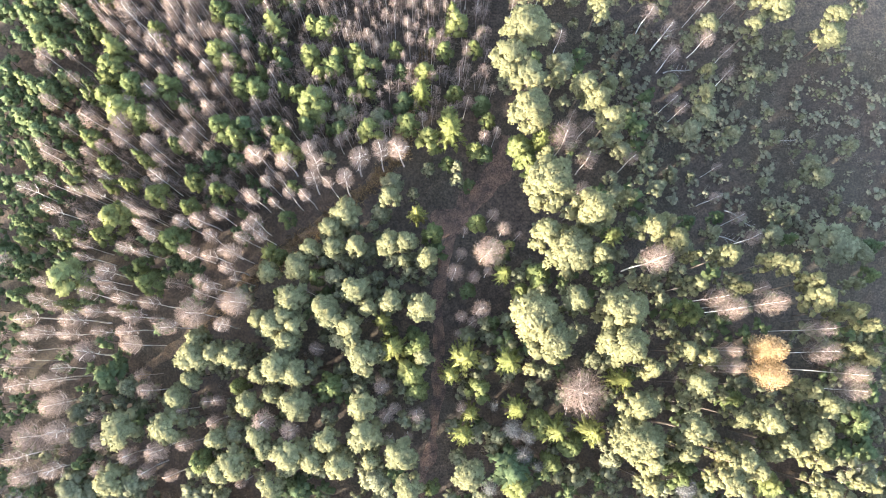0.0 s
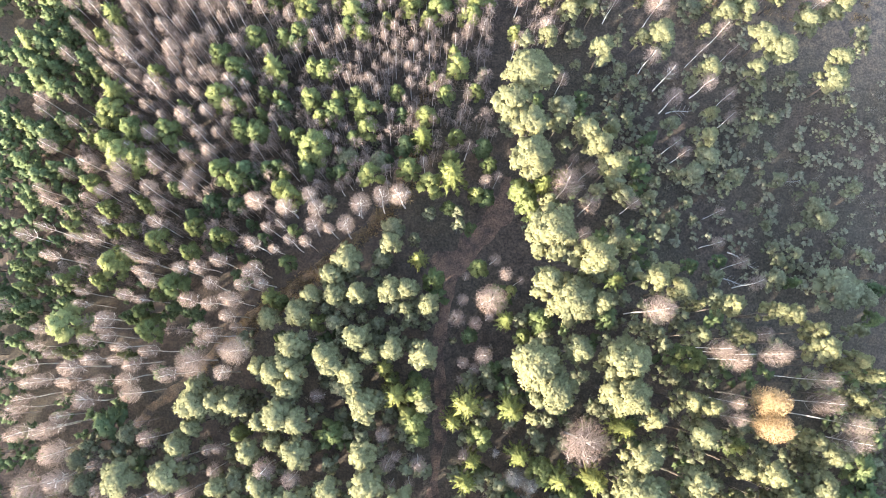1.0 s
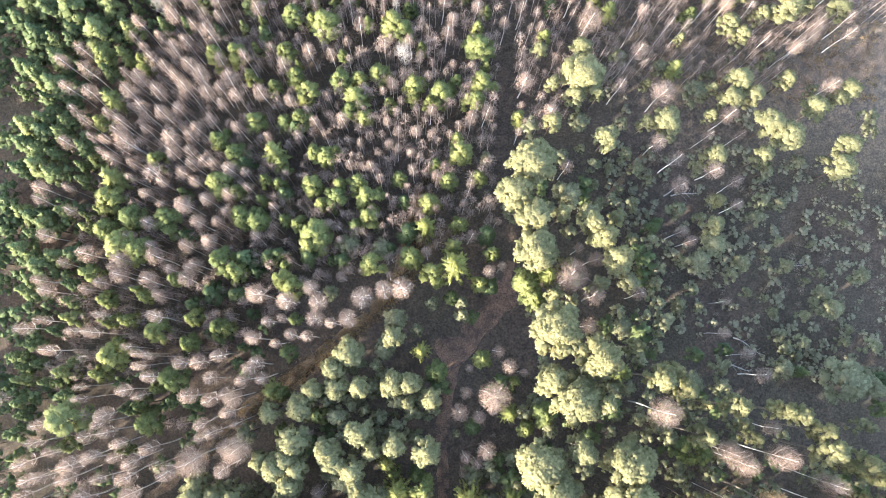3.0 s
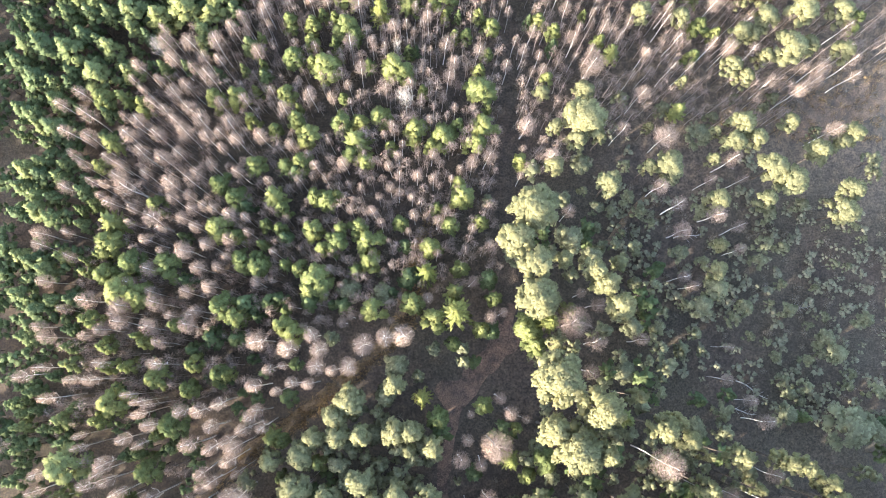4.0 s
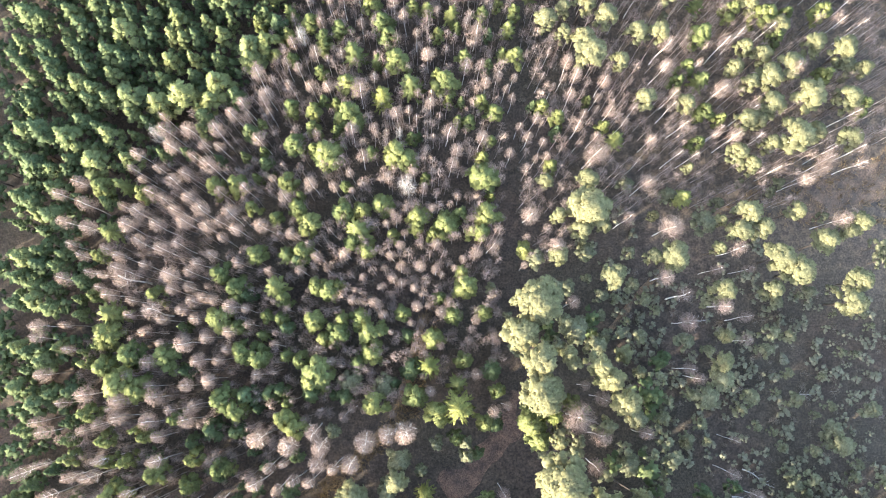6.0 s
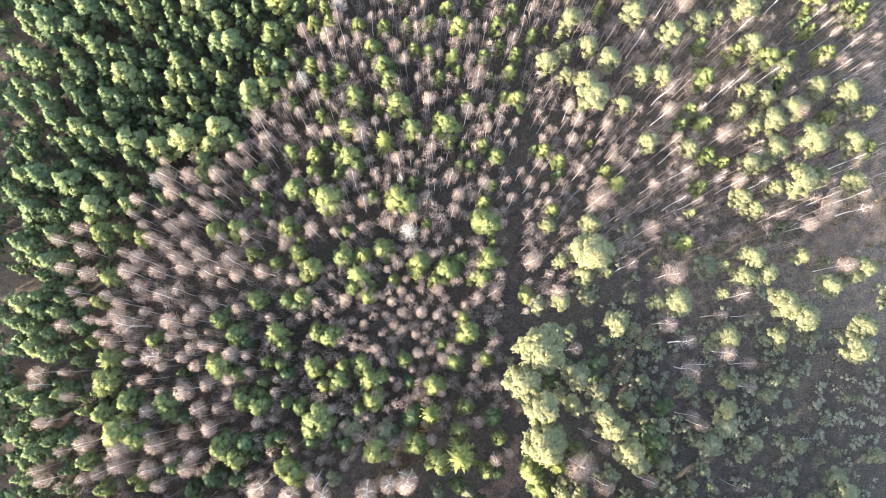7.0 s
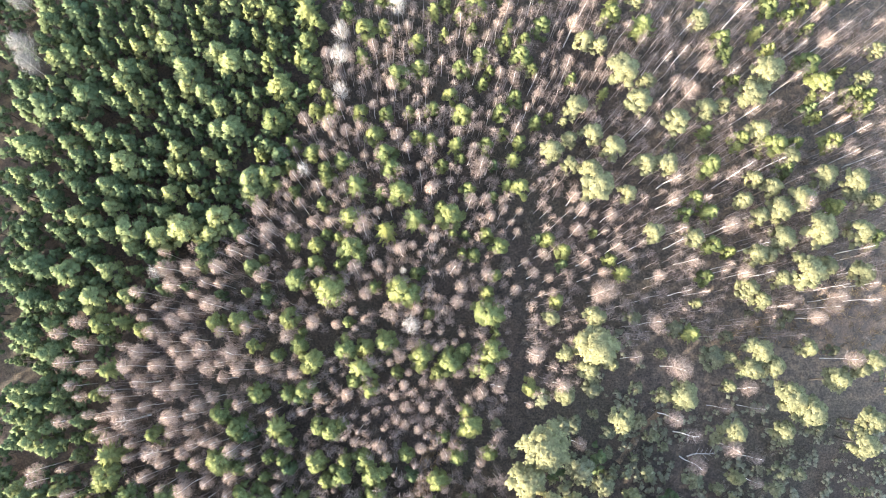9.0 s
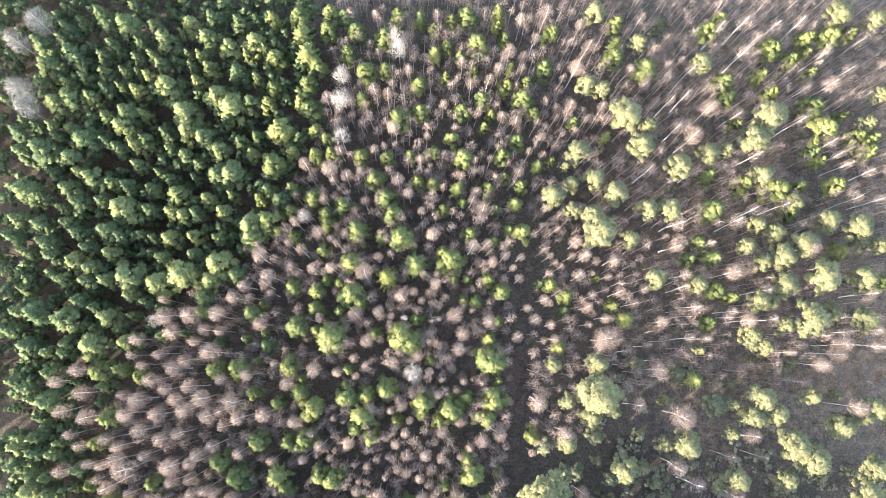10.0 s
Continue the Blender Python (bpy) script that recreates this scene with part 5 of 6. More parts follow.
plant("birch", [(-28.4, 31.2, 1.5, 8.5), (-35.5, 31.2, 1.8, 8.9), (34.3, 32.2, 1.8, 8.4), (-28.1, 32.2, 2.0, 9.0), (-11.7, 32.3, 1.2, 7.6), (5.4, 32.6, 1.8, 8.4), (-38.4, 32.6, 1.8, 8.9), (-22.5, 32.6, 1.8, 8.4), (-49.3, 33.0, 2.0, 9.0), (32.8, 33.3, 1.8, 8.4), (-35.9, 34.0, 2.3, 9.4), (-13.2, 34.4, 1.5, 8.0), (-29.9, 34.7, 2.3, 9.4), (-27.4, 34.7, 1.8, 8.9), (-26.4, 35.8, 1.5, 8.5), (-46.3, 35.8, 1.5, 8.5), (0.9, 36.2, 1.4, 7.8), (-12.9, 36.2, 0.9, 7.2), (-20.1, 36.4, 1.5, 8.0), (-31.3, 36.9, 2.7, 9.9), (-34.6, 36.9, 1.5, 8.5), (40.7, 36.9, 1.7, 8.2), (4.7, 36.9, 1.4, 7.8), (-50.3, 37.3, 1.8, 8.9)])
plant("birch", [(-28.9, 37.6, 2.0, 9.0), (-5.3, 38.1, 0.9, 7.2), (-36.4, 38.2, 1.8, 8.9), (-25.7, 38.3, 2.0, 9.0), (-50.0, 39.1, 2.0, 9.0), (-46.7, 39.1, 1.2, 8.2), (-23.4, 39.1, 1.5, 8.0), (-2.7, 39.2, 1.1, 7.4), (32.9, 39.4, 2.7, 9.6), (5.5, 39.5, 1.5, 8.0), (-30.1, 39.8, 1.8, 8.9), (-34.4, 39.8, 1.5, 8.5), (40.4, 39.8, 1.8, 8.4), (-6.4, 40.2, 1.5, 8.0), (-38.7, 40.5, 1.4, 8.4), (0.9, 40.6, 1.8, 8.4), (-24.1, 41.0, 1.5, 8.0), (-31.9, 41.2, 2.0, 9.0), (-2.0, 41.3, 1.7, 8.2), (-25.8, 41.6, 2.3, 9.4), (37.4, 41.6, 2.7, 9.6), (18.1, 41.7, 2.0, 8.6), (2.0, 41.7, 1.5, 8.0), (-30.5, 42.0, 2.0, 9.0)])
plant("birch", [(-28.0, 42.0, 1.8, 8.9), (-7.5, 42.1, 1.7, 8.2), (-10.4, 42.1, 1.5, 8.0), (-38.3, 42.1, 1.5, 8.5), (-29.1, 42.7, 1.8, 8.9), (-41.3, 43.1, 2.0, 9.0), (-33.4, 43.4, 1.8, 8.9), (-10.0, 43.6, 1.1, 7.4), (-31.3, 43.8, 1.8, 8.9), (-42.4, 43.8, 1.5, 8.5), (-2.4, 43.9, 1.5, 8.0), (-4.2, 44.3, 1.5, 8.0), (-46.9, 44.9, 2.0, 9.0), (-5.3, 45.0, 1.5, 8.0), (-33.4, 45.2, 2.6, 9.7), (30.2, 45.3, 2.6, 9.4), (-9.0, 45.4, 1.2, 7.6), (-31.0, 45.6, 2.0, 9.0), (-43.9, 45.6, 1.4, 8.4), (-42.2, 45.6, 1.4, 8.4), (-40.3, 46.0, 2.3, 9.4), (-17.0, 46.1, 1.5, 8.0), (-21.0, 46.1, 1.4, 7.8), (0.5, 46.1, 1.5, 8.0)])
plant("birch", [(-13.7, 46.2, 1.1, 7.4), (37.0, 46.2, 1.5, 8.0), (41.1, 46.2, 1.4, 7.8), (-4.2, 46.5, 1.7, 8.2), (2.8, 46.5, 1.1, 7.4), (12.0, 46.7, 1.1, 7.4), (-37.1, 46.7, 1.5, 8.5), (-1.7, 46.8, 1.8, 8.4), (-30.3, 47.1, 2.0, 9.0), (-25.0, 47.2, 1.8, 8.4), (4.1, 47.6, 1.4, 7.8), (-40.1, 47.8, 1.7, 8.7), (-45.1, 47.8, 1.5, 8.5), (-28.5, 47.8, 1.8, 8.9), (-14.8, 47.9, 1.8, 8.4), (-5.3, 48.0, 1.5, 8.0), (-11.2, 48.3, 1.8, 8.4), (-34.6, 48.5, 2.3, 9.4), (-41.9, 48.6, 1.7, 8.7), (5.7, 48.7, 2.0, 8.6), (39.6, 48.7, 2.3, 9.0), (7.5, 49.1, 2.0, 8.6), (-46.6, 49.3, 1.5, 8.5), (-32.9, 49.3, 1.8, 8.9)])
plant("birch", [(16.0, 49.4, 2.6, 9.4), (0.2, 49.5, 1.7, 8.2), (-15.9, 49.5, 1.4, 7.8), (-4.2, 49.5, 1.5, 8.0), (-27.1, 50.1, 1.5, 8.5), (-3.8, 50.9, 1.2, 7.6), (-18.4, 51.0, 1.8, 8.4), (-13.2, 51.3, 1.1, 7.4), (-25.1, 51.3, 2.0, 9.0), (-44.4, 51.4, 2.3, 9.4), (-29.3, 51.7, 2.3, 9.4), (-35.3, 51.7, 2.3, 9.4), (-39.5, 51.7, 2.3, 9.4), (-22.0, 52.0, 2.3, 9.0), (-6.0, 52.3, 1.2, 7.6), (-27.6, 52.4, 1.8, 8.9), (-32.2, 52.4, 2.3, 9.4), (-47.3, 52.5, 2.0, 9.0), (25.3, 52.6, 2.1, 8.8), (-4.9, 52.7, 1.8, 8.4), (-26.2, 53.1, 2.6, 9.7), (12.6, 53.4, 2.7, 9.6), (-38.2, 53.5, 2.3, 9.4), (-5.3, 53.8, 1.2, 7.6)])
plant("birch", [(-30.1, 53.8, 2.6, 9.7), (-32.9, 53.8, 2.0, 9.0), (0.1, 54.1, 1.4, 7.8), (-39.7, 54.2, 1.5, 8.5), (-44.5, 54.4, 2.3, 9.4), (-34.7, 54.9, 1.8, 8.9), (-31.2, 55.2, 2.3, 9.4), (-19.2, 55.4, 2.0, 8.6), (3.4, 55.9, 1.2, 7.6), (-48.2, 56.1, 1.8, 8.9), (-27.7, 56.3, 1.8, 8.9), (-36.2, 56.3, 2.1, 9.2), (-10.7, 56.6, 1.1, 7.4), (-24.3, 56.7, 1.8, 8.4), (-1.3, 57.0, 1.4, 7.8), (-12.8, 57.0, 1.5, 8.0), (-15.7, 57.3, 2.1, 8.8), (-33.7, 57.4, 2.3, 9.4), (-45.4, 57.4, 2.0, 9.0), (-6.0, 58.1, 1.8, 8.4), (-21.1, 58.1, 1.2, 7.6), (-37.7, 58.1, 1.4, 8.4), (-32.0, 58.8, 2.1, 9.2), (-10.7, 58.9, 1.4, 7.8)])
plant("birch", [(-2.4, 59.1, 1.5, 8.0), (-38.8, 59.2, 1.4, 8.4), (-28.8, 59.5, 2.6, 9.7), (-35.6, 59.5, 1.4, 8.4), (2.3, 59.8, 2.0, 8.6), (27.0, 60.2, 1.4, 7.8), (-9.3, 60.9, 2.0, 8.6), (-31.1, 60.9, 1.5, 8.5), (13.6, 60.9, 1.1, 7.4), (10.3, 61.3, 1.7, 8.2), (15.0, 61.3, 1.5, 8.0), (-38.2, 61.3, 1.8, 8.9), (3.4, 62.0, 2.0, 8.6), (-33.9, 62.4, 2.3, 9.4), (-30.0, 62.4, 1.8, 8.9), (-27.9, 62.4, 1.5, 8.5), (14.7, 63.1, 1.4, 7.8), (19.4, 63.1, 1.1, 7.4), (-13.3, 63.1, 1.1, 7.4), (-22.6, 63.3, 2.0, 8.6), (28.9, 63.5, 1.8, 8.4), (6.3, 63.5, 2.1, 8.8), (12.5, 63.5, 1.7, 8.2), (-15.4, 63.9, 1.5, 8.0)])
plant("birch", [(0.1, 63.9, 0.9, 7.2), (21.6, 64.0, 1.5, 8.0), (-28.2, 64.2, 2.3, 9.4), (1.9, 64.2, 2.3, 9.0), (-10.7, 64.2, 2.3, 9.0), (-6.2, 64.2, 1.1, 7.4), (-31.4, 64.5, 2.6, 9.7), (-34.6, 64.5, 2.6, 9.7), (-7.9, 64.9, 1.7, 8.2), (19.4, 65.3, 1.8, 8.4), (11.4, 65.3, 1.2, 7.6), (25.3, 65.7, 1.5, 8.0), (-2.1, 66.1, 1.2, 7.6), (-35.2, 66.4, 1.2, 8.2), (13.6, 66.4, 1.5, 8.0), (-26.2, 66.7, 1.8, 8.9), (-4.6, 66.7, 2.0, 8.6), (20.2, 66.8, 1.4, 7.8), (-24.5, 66.8, 1.2, 7.6), (23.5, 67.1, 1.7, 8.2), (-21.7, 67.2, 1.1, 7.4), (26.8, 67.5, 1.5, 8.0), (-3.2, 67.5, 1.4, 7.8), (21.7, 67.5, 1.1, 7.4)])
plant("birch", [(-24.9, 68.2, 1.8, 8.4), (-22.4, 68.2, 1.8, 8.4), (-0.2, 68.2, 1.7, 8.2), (10.7, 69.0, 1.4, 7.8), (18.4, 69.3, 2.0, 8.6), (22.1, 69.4, 1.2, 7.6), (-9.7, 69.6, 2.7, 9.6), (-22.0, 69.6, 2.3, 9.0), (-2.1, 69.7, 1.2, 7.6), (-0.2, 69.7, 1.2, 7.6), (-15.9, 70.4, 1.8, 8.4), (-13.7, 70.4, 1.7, 8.2), (9.7, 70.5, 1.1, 7.4), (15.9, 70.5, 1.1, 7.4), (-18.8, 70.8, 1.5, 8.0), (7.2, 71.2, 1.7, 8.2), (22.9, 71.5, 2.0, 8.6), (-23.1, 71.8, 2.3, 9.0), (19.2, 71.9, 2.0, 8.6), (-7.9, 71.9, 1.4, 7.8), (8.6, 71.9, 1.4, 7.8), (10.8, 72.0, 1.2, 7.6), (14.5, 72.0, 1.1, 7.4), (17.4, 72.0, 1.1, 7.4)])
plant("birch", [(-6.1, 72.3, 1.2, 7.6), (-17.7, 72.6, 1.7, 8.2), (4.2, 73.0, 2.1, 8.8), (18.1, 73.8, 2.0, 8.6), (-19.6, 73.8, 1.4, 7.8), (6.4, 73.8, 1.5, 8.0), (-14.1, 74.2, 1.2, 7.6), (-15.6, 74.8, 2.0, 8.6), (-0.6, 74.9, 2.0, 8.6), (-12.3, 74.9, 1.5, 8.0), (15.6, 75.7, 1.1, 7.4), (-18.5, 76.4, 1.5, 8.0), (5.8, 78.0, 2.0, 8.6), (-2.2, 78.0, 1.4, 7.8), (-9.6, 79.1, 1.4, 7.8), (-14.7, 79.4, 1.5, 8.0), (4.4, 79.5, 1.4, 7.8), (-18.7, 79.9, 1.1, 7.4), (-3.7, 80.2, 1.7, 8.2), (-5.2, 81.6, 2.0, 8.6), (-13.6, 82.1, 1.4, 7.8), (-12.1, 82.4, 1.8, 8.4), (2.9, 82.6, 1.4, 7.8), (10.6, 82.8, 1.7, 8.2)])
plant("birch", [(-1.5, 82.9, 1.1, 7.4), (-14.3, 83.1, 2.3, 9.0), (-9.9, 83.2, 1.5, 8.0), (-17.3, 83.9, 1.8, 8.4), (-2.2, 84.7, 1.4, 7.8), (5.1, 84.8, 1.1, 7.4), (7.0, 85.1, 1.1, 7.4), (13.7, 85.5, 1.2, 7.6), (12.2, 85.9, 1.1, 7.4), (-12.9, 86.1, 1.8, 8.4), (-8.5, 86.2, 1.4, 7.8), (-7.0, 86.6, 1.1, 7.4), (7.8, 86.6, 1.1, 7.4), (-1.5, 88.1, 1.1, 7.4), (-5.6, 88.8, 2.0, 8.6), (10.3, 89.6, 1.8, 8.4), (13.0, 89.7, 1.2, 7.6), (15.6, 90.5, 1.1, 7.4), (19.7, 90.5, 1.1, 7.4), (8.5, 90.7, 1.7, 8.2), (5.2, 91.1, 1.4, 7.8), (17.8, 91.9, 1.8, 8.4), (22.0, 91.9, 1.5, 8.0), (0.7, 92.3, 1.4, 7.8)])
plant("birch", [(29.1, 92.4, 1.4, 7.8), (23.5, 92.4, 1.2, 7.6), (-14.8, 92.9, 1.8, 8.4), (-6.7, 93.4, 1.5, 8.0), (-8.2, 94.1, 1.8, 8.4), (4.5, 95.0, 1.4, 7.8), (27.6, 95.0, 1.7, 8.2), (6.7, 95.7, 1.5, 8.0), (-3.7, 96.8, 1.5, 8.0), (25.4, 96.9, 1.8, 8.4), (11.2, 96.9, 1.4, 7.8), (8.2, 97.2, 1.8, 8.4), (3.3, 98.0, 1.7, 8.2), (11.2, 98.8, 1.4, 7.8), (-7.8, 99.2, 1.2, 7.6), (9.7, 99.5, 2.1, 8.8), (19.9, 100.0, 1.8, 8.4), (13.1, 101.5, 1.5, 8.0), (13.9, 103.1, 1.4, 7.8), (19.2, 103.1, 1.5, 8.0), (11.3, 103.8, 1.8, 8.4), (27.2, 104.0, 1.5, 8.0), (-8.2, 104.5, 1.5, 8.0), (0.0, 104.6, 1.5, 8.0)])
plant("birch", [(14.7, 105.0, 2.0, 8.6)])
plant("broad_pine", [(25.1, -10.5, 5.9, 21.0), (23.2, 1.1, 5.9, 21.0), (15.3, 1.1, 6.1, 18.4), (13.8, 4.1, 6.9, 17.8), (23.7, 4.9, 6.4, 21.0), (17.3, 12.2, 6.5, 19.2), (20.2, 16.7, 5.7, 20.2), (15.2, 20.3, 7.0, 18.3), (13.7, 30.2, 5.7, 14.9), (13.0, 42.1, 6.6, 13.3), (20.2, 54.3, 6.2, 10.5)])
plant("pale_tree", [(8.8, -6.9, 1.8, 7.0), (-3.2, 56.9, 3.0, 10.0), (-35.9, 63.6, 2.2, 10.0), (-4.4, 63.9, 1.2, 10.0), (-17.2, 77.0, 1.9, 10.0), (-12.7, 87.5, 2.7, 10.0), (-12.8, 92.7, 3.3, 10.0), (-12.8, 95.7, 2.7, 10.0), (-5.2, 99.5, 3.0, 10.0), (-5.5, 101.3, 2.2, 10.0)])
plant("grey_tree", [(32.7, -17.2, 3.0, 9.5), (8.2, -17.1, 2.2, 9.5), (55.4, -15.0, 3.0, 9.5), (14.1, -14.4, 1.8, 9.5), (12.4, -13.0, 2.7, 9.5), (13.2, -10.6, 2.7, 9.5), (11.1, -9.9, 3.0, 9.5), (-53.9, 91.6, 3.0, 9.5), (-54.5, 93.9, 3.7, 9.5), (-55.5, 100.5, 3.0, 9.5), (-52.9, 103.3, 3.7, 9.5)])
plant("oak", [(39.8, -2.7, 4.2, 24.0), (39.6, 0.4, 3.9, 24.0)])
plant("slender_birch", [(-35.9, 40.6, 3.0, 9.0), (32.3, 42.7, 2.3, 9.0), (-39.0, 45.0, 3.3, 9.0), (-37.9, 49.6, 2.1, 9.0), (45.4, 59.4, 1.2, 9.0), (56.6, 60.4, 1.8, 9.0), (34.3, 61.2, 1.3, 9.0), (32.1, 61.2, 1.5, 9.0), (52.5, 61.9, 1.5, 9.0), (56.7, 62.3, 2.0, 9.0), (43.3, 63.7, 2.0, 9.0), (37.3, 64.1, 1.5, 9.0), (56.0, 64.1, 1.8, 9.0), (38.1, 64.8, 1.5, 9.0), (33.1, 65.5, 1.8, 9.0), (55.8, 67.0, 1.8, 9.0), (42.0, 67.4, 2.0, 9.0), (31.6, 67.7, 1.5, 9.0), (32.1, 69.6, 1.8, 9.0), (30.8, 73.3, 1.8, 9.0), (35.4, 73.6, 1.2, 9.0), (31.0, 76.3, 2.3, 9.0), (38.7, 76.3, 2.3, 9.0), (41.2, 77.8, 1.8, 9.0)])
plant("slender_birch", [(44.9, 78.6, 1.8, 9.0), (54.5, 79.3, 1.5, 9.0), (57.5, 79.3, 1.8, 9.0), (27.5, 83.1, 2.1, 9.0), (57.0, 83.1, 1.8, 9.0), (53.9, 84.1, 1.3, 9.0), (52.8, 85.2, 1.0, 9.0), (41.6, 85.3, 2.0, 9.0), (51.9, 86.8, 1.5, 9.0), (31.7, 89.0, 1.8, 9.0), (47.6, 89.8, 1.5, 9.0), (39.5, 90.9, 1.8, 9.0), (30.6, 92.4, 1.5, 9.0), (32.9, 93.2, 1.7, 9.0), (48.6, 94.3, 1.5, 9.0), (33.4, 96.6, 1.8, 9.0), (54.9, 97.1, 2.0, 9.0), (40.7, 99.1, 2.3, 9.0), (51.8, 99.3, 1.5, 9.0), (42.6, 101.3, 1.8, 9.0), (37.7, 102.4, 1.8, 9.0), (44.9, 102.9, 1.8, 9.0), (48.7, 103.3, 1.8, 9.0), (40.9, 103.3, 2.1, 9.0)])

# ---- what nobody could count: thickets, saplings, shrubs, unseen woods round about ----
def inside(x, y, poly):
    hit = False
    for (ax, ay), (bx, by) in zip(poly, poly[1:] + poly[:1]):
        if (ay > y) != (by > y) and x < (bx - ax) * (y - ay) / (by - ay) + ax:
            hit = not hit
    return hit


STANDING = [(o.location.x, o.location.y, o.scale.x) for o in scene.objects if o.type == 'EMPTY']


TRACK_LINE = [(-2.0, -20.9), (0.8, -13.4), (1.8, -8.9), (2.2, -1.3), (2.8, 4.8), (3.1, 11.9), (4.2, 16.6), (6.9, 20.2), (10.5, 22.2)]
RIDE_LINE = [(-27.3, 8.8), (-19.7, 14.6), (-11.9, 19.4), (-4.9, 24.6)]
KEPT_CLEAR = []


def near_line(x, y, line):
    """Distance of a place from a line of places."""
    best = 1e9
    for (ax, ay), (bx, by) in zip(line, line[1:]):
        f = min(1.0, max(0.0, ((x - ax) * (bx - ax) + (y - ay) * (by - ay)) / ((bx - ax) ** 2 + (by - ay) ** 2)))
        best = min(best, math.hypot(x - ax - f * (bx - ax), y - ay - f * (by - ay)))
    return best


def scatter(poly, per_m2, gap, seed):
    """Random places inside a stretch of the plan, clear of the standing trees."""
    r = np.random.default_rng(seed)
    xs, ys = [p[0] for p in poly], [p[1] for p in poly]
    cells = {}
    for x, y, _ in STANDING:
        cells.setdefault((int(x // 3), int(y // 3)), []).append((x, y, gap))
    out = []
    for _ in range(int((max(xs) - min(xs)) * (max(ys) - min(ys)) * per_m2)):
        x, y = r.uniform(min(xs), max(xs)), r.uniform(min(ys), max(ys))
        if not inside(x, y, poly) or any(near_line(x, y, line) < room for line, room in KEPT_CLEAR):
            continue
        near = [p for i in (-1, 0, 1) for j in (-1, 0, 1) for p in cells.get((int(x // 3) + i, int(y // 3) + j), [])]
        if all(math.hypot(x - a, y - b) > g for a, b, g in near):
            out.append((x, y))
            cells.setdefault((int(x // 3), int(y // 3)), []).append((x, y, gap * 0.8))
    return out


def joined(name, label, category, models, size, places, width, height, seed):
    """One object of many alike plants."""
    r = np.random.default_rng(seed)
    mats, packs = [], []
    for meshes in models:
        vs, fs, ms, ns, base = [], [], [], [], 0
        for me in meshes:
            co = np.empty(len(me.vertices) * 3)
            me.vertices.foreach_get("co", co)
            me.calc_loop_triangles()
            tri, mi = np.empty(len(me.loop_triangles) * 3, int), np.empty(len(me.loop_triangles), int)
            me.loop_triangles.foreach_get("vertices", tri)
            me.loop_triangles.foreach_get("material_index", mi)
            for m in me.materials:
                if m not in mats:
                    mats.append(m)
            nrm = np.empty(len(me.loops) * 3)
            me.corner_normals.foreach_get("vector", nrm)
            lp = np.empty(len(me.loop_triangles) * 3, int)
            me.loop_triangles.foreach_get("loops", lp)
            ns.append(nrm.reshape(-1, 3)[lp])
            remap = np.array([mats.index(m) for m in me.materials])
            vs.append(co.reshape(-1, 3)), fs.append(tri.reshape(-1, 3) + base), ms.append(remap[mi])
            base += len(me.vertices)
        packs.append((np.concatenate(vs), np.concatenate(fs), np.concatenate(ms), np.concatenate(ns)))
    V, F, M, N, base = [], [], [], [], 0
    for x, y in places:
        v, f, mi, nv = packs[int(r.integers(len(packs)))]
        w, h, a = r.uniform(*width) / size[1], r.uniform(*height) / size[0], r.uniform(0, 6.28)
        c, s = math.cos(a) * w, math.sin(a) * w
        V.append(np.stack([v[:, 0] * c - v[:, 1] * s + x, v[:, 0] * s + v[:, 1] * c + y, v[:, 2] * h + rise(x, y) - 0.05], 1))
        c, s = math.cos(a), math.sin(a)
        N.append(np.stack([nv[:, 0] * c - nv[:, 1] * s, nv[:, 0] * s + nv[:, 1] * c, nv[:, 2]], 1))
        F.append(f + base)
        M.append(mi)
        base += len(v)
    V, F, M = np.concatenate(V), np.concatenate(F), np.concatenate(M)
    me = bpy.data.meshes.new(name)
    me.vertices.add(len(V))
    me.vertices.foreach_set("co", V.ravel())
    me.loops.add(len(F) * 3)
    me.loops.foreach_set("vertex_index", F.ravel().astype(np.int32))
    me.polygons.add(len(F))
    me.polygons.foreach_set("loop_start", np.arange(0, len(F) * 3, 3, dtype=np.int32))
    for m in mats:
        me.materials.append(m)
    me.polygons.foreach_set("material_index", M.astype(np.int32))
    me.polygons.foreach_set("use_smooth", np.ones(len(F), bool))
    me.update(calc_edges=True)
    me.normals_split_custom_set(np.concatenate(N).tolist())
    tagged(new(name, me), label, category, kind="stuff")


thin_birch = [bare("", "", "", BIRCH_TWIG, POLE_BARK, 10.0, 1.7, 2, 200, 0.58, 0.0055, rind=LIMB_BARK, bough=0.5, leaf=(0.34, 0.062), fine=0.85) for _ in range(6)]
# small pines with the shade already in their needle colour
small_pine = [cone_pine("", "", "", SHADE_THICKET_LEAF, 8.0, 2.9, 9, 0.8, 0.3, 0.6) for _ in range(4)]
under_pine = [cone_pine("", "", "", SHADE_DARK_LEAF, 8.0, 2.6, 8, 0.7, 0.28, 0.6)] + [pine("", "", "", SHADE_GREY_LEAF, 8.0, 2.6, 8, 0.8, 0.22, 0.5, core=SMALL_BALL) for _ in range(4)]
low_shrub = [bare("", "", "", SHRUB_LEAF, GREY_BARK, 1.6, 1.6, 2, 100, 0.1, 0.008, leaf=(0.3, 0.065), bough=1.2, rising=0.9) for _ in range(5)]
grey_pine = [pine("", "", "", SHRUB_PINE, 4.0, 2.0, 5, 0.6, 0.24, 0.5, core=SMALL_BALL) for _ in range(5)]
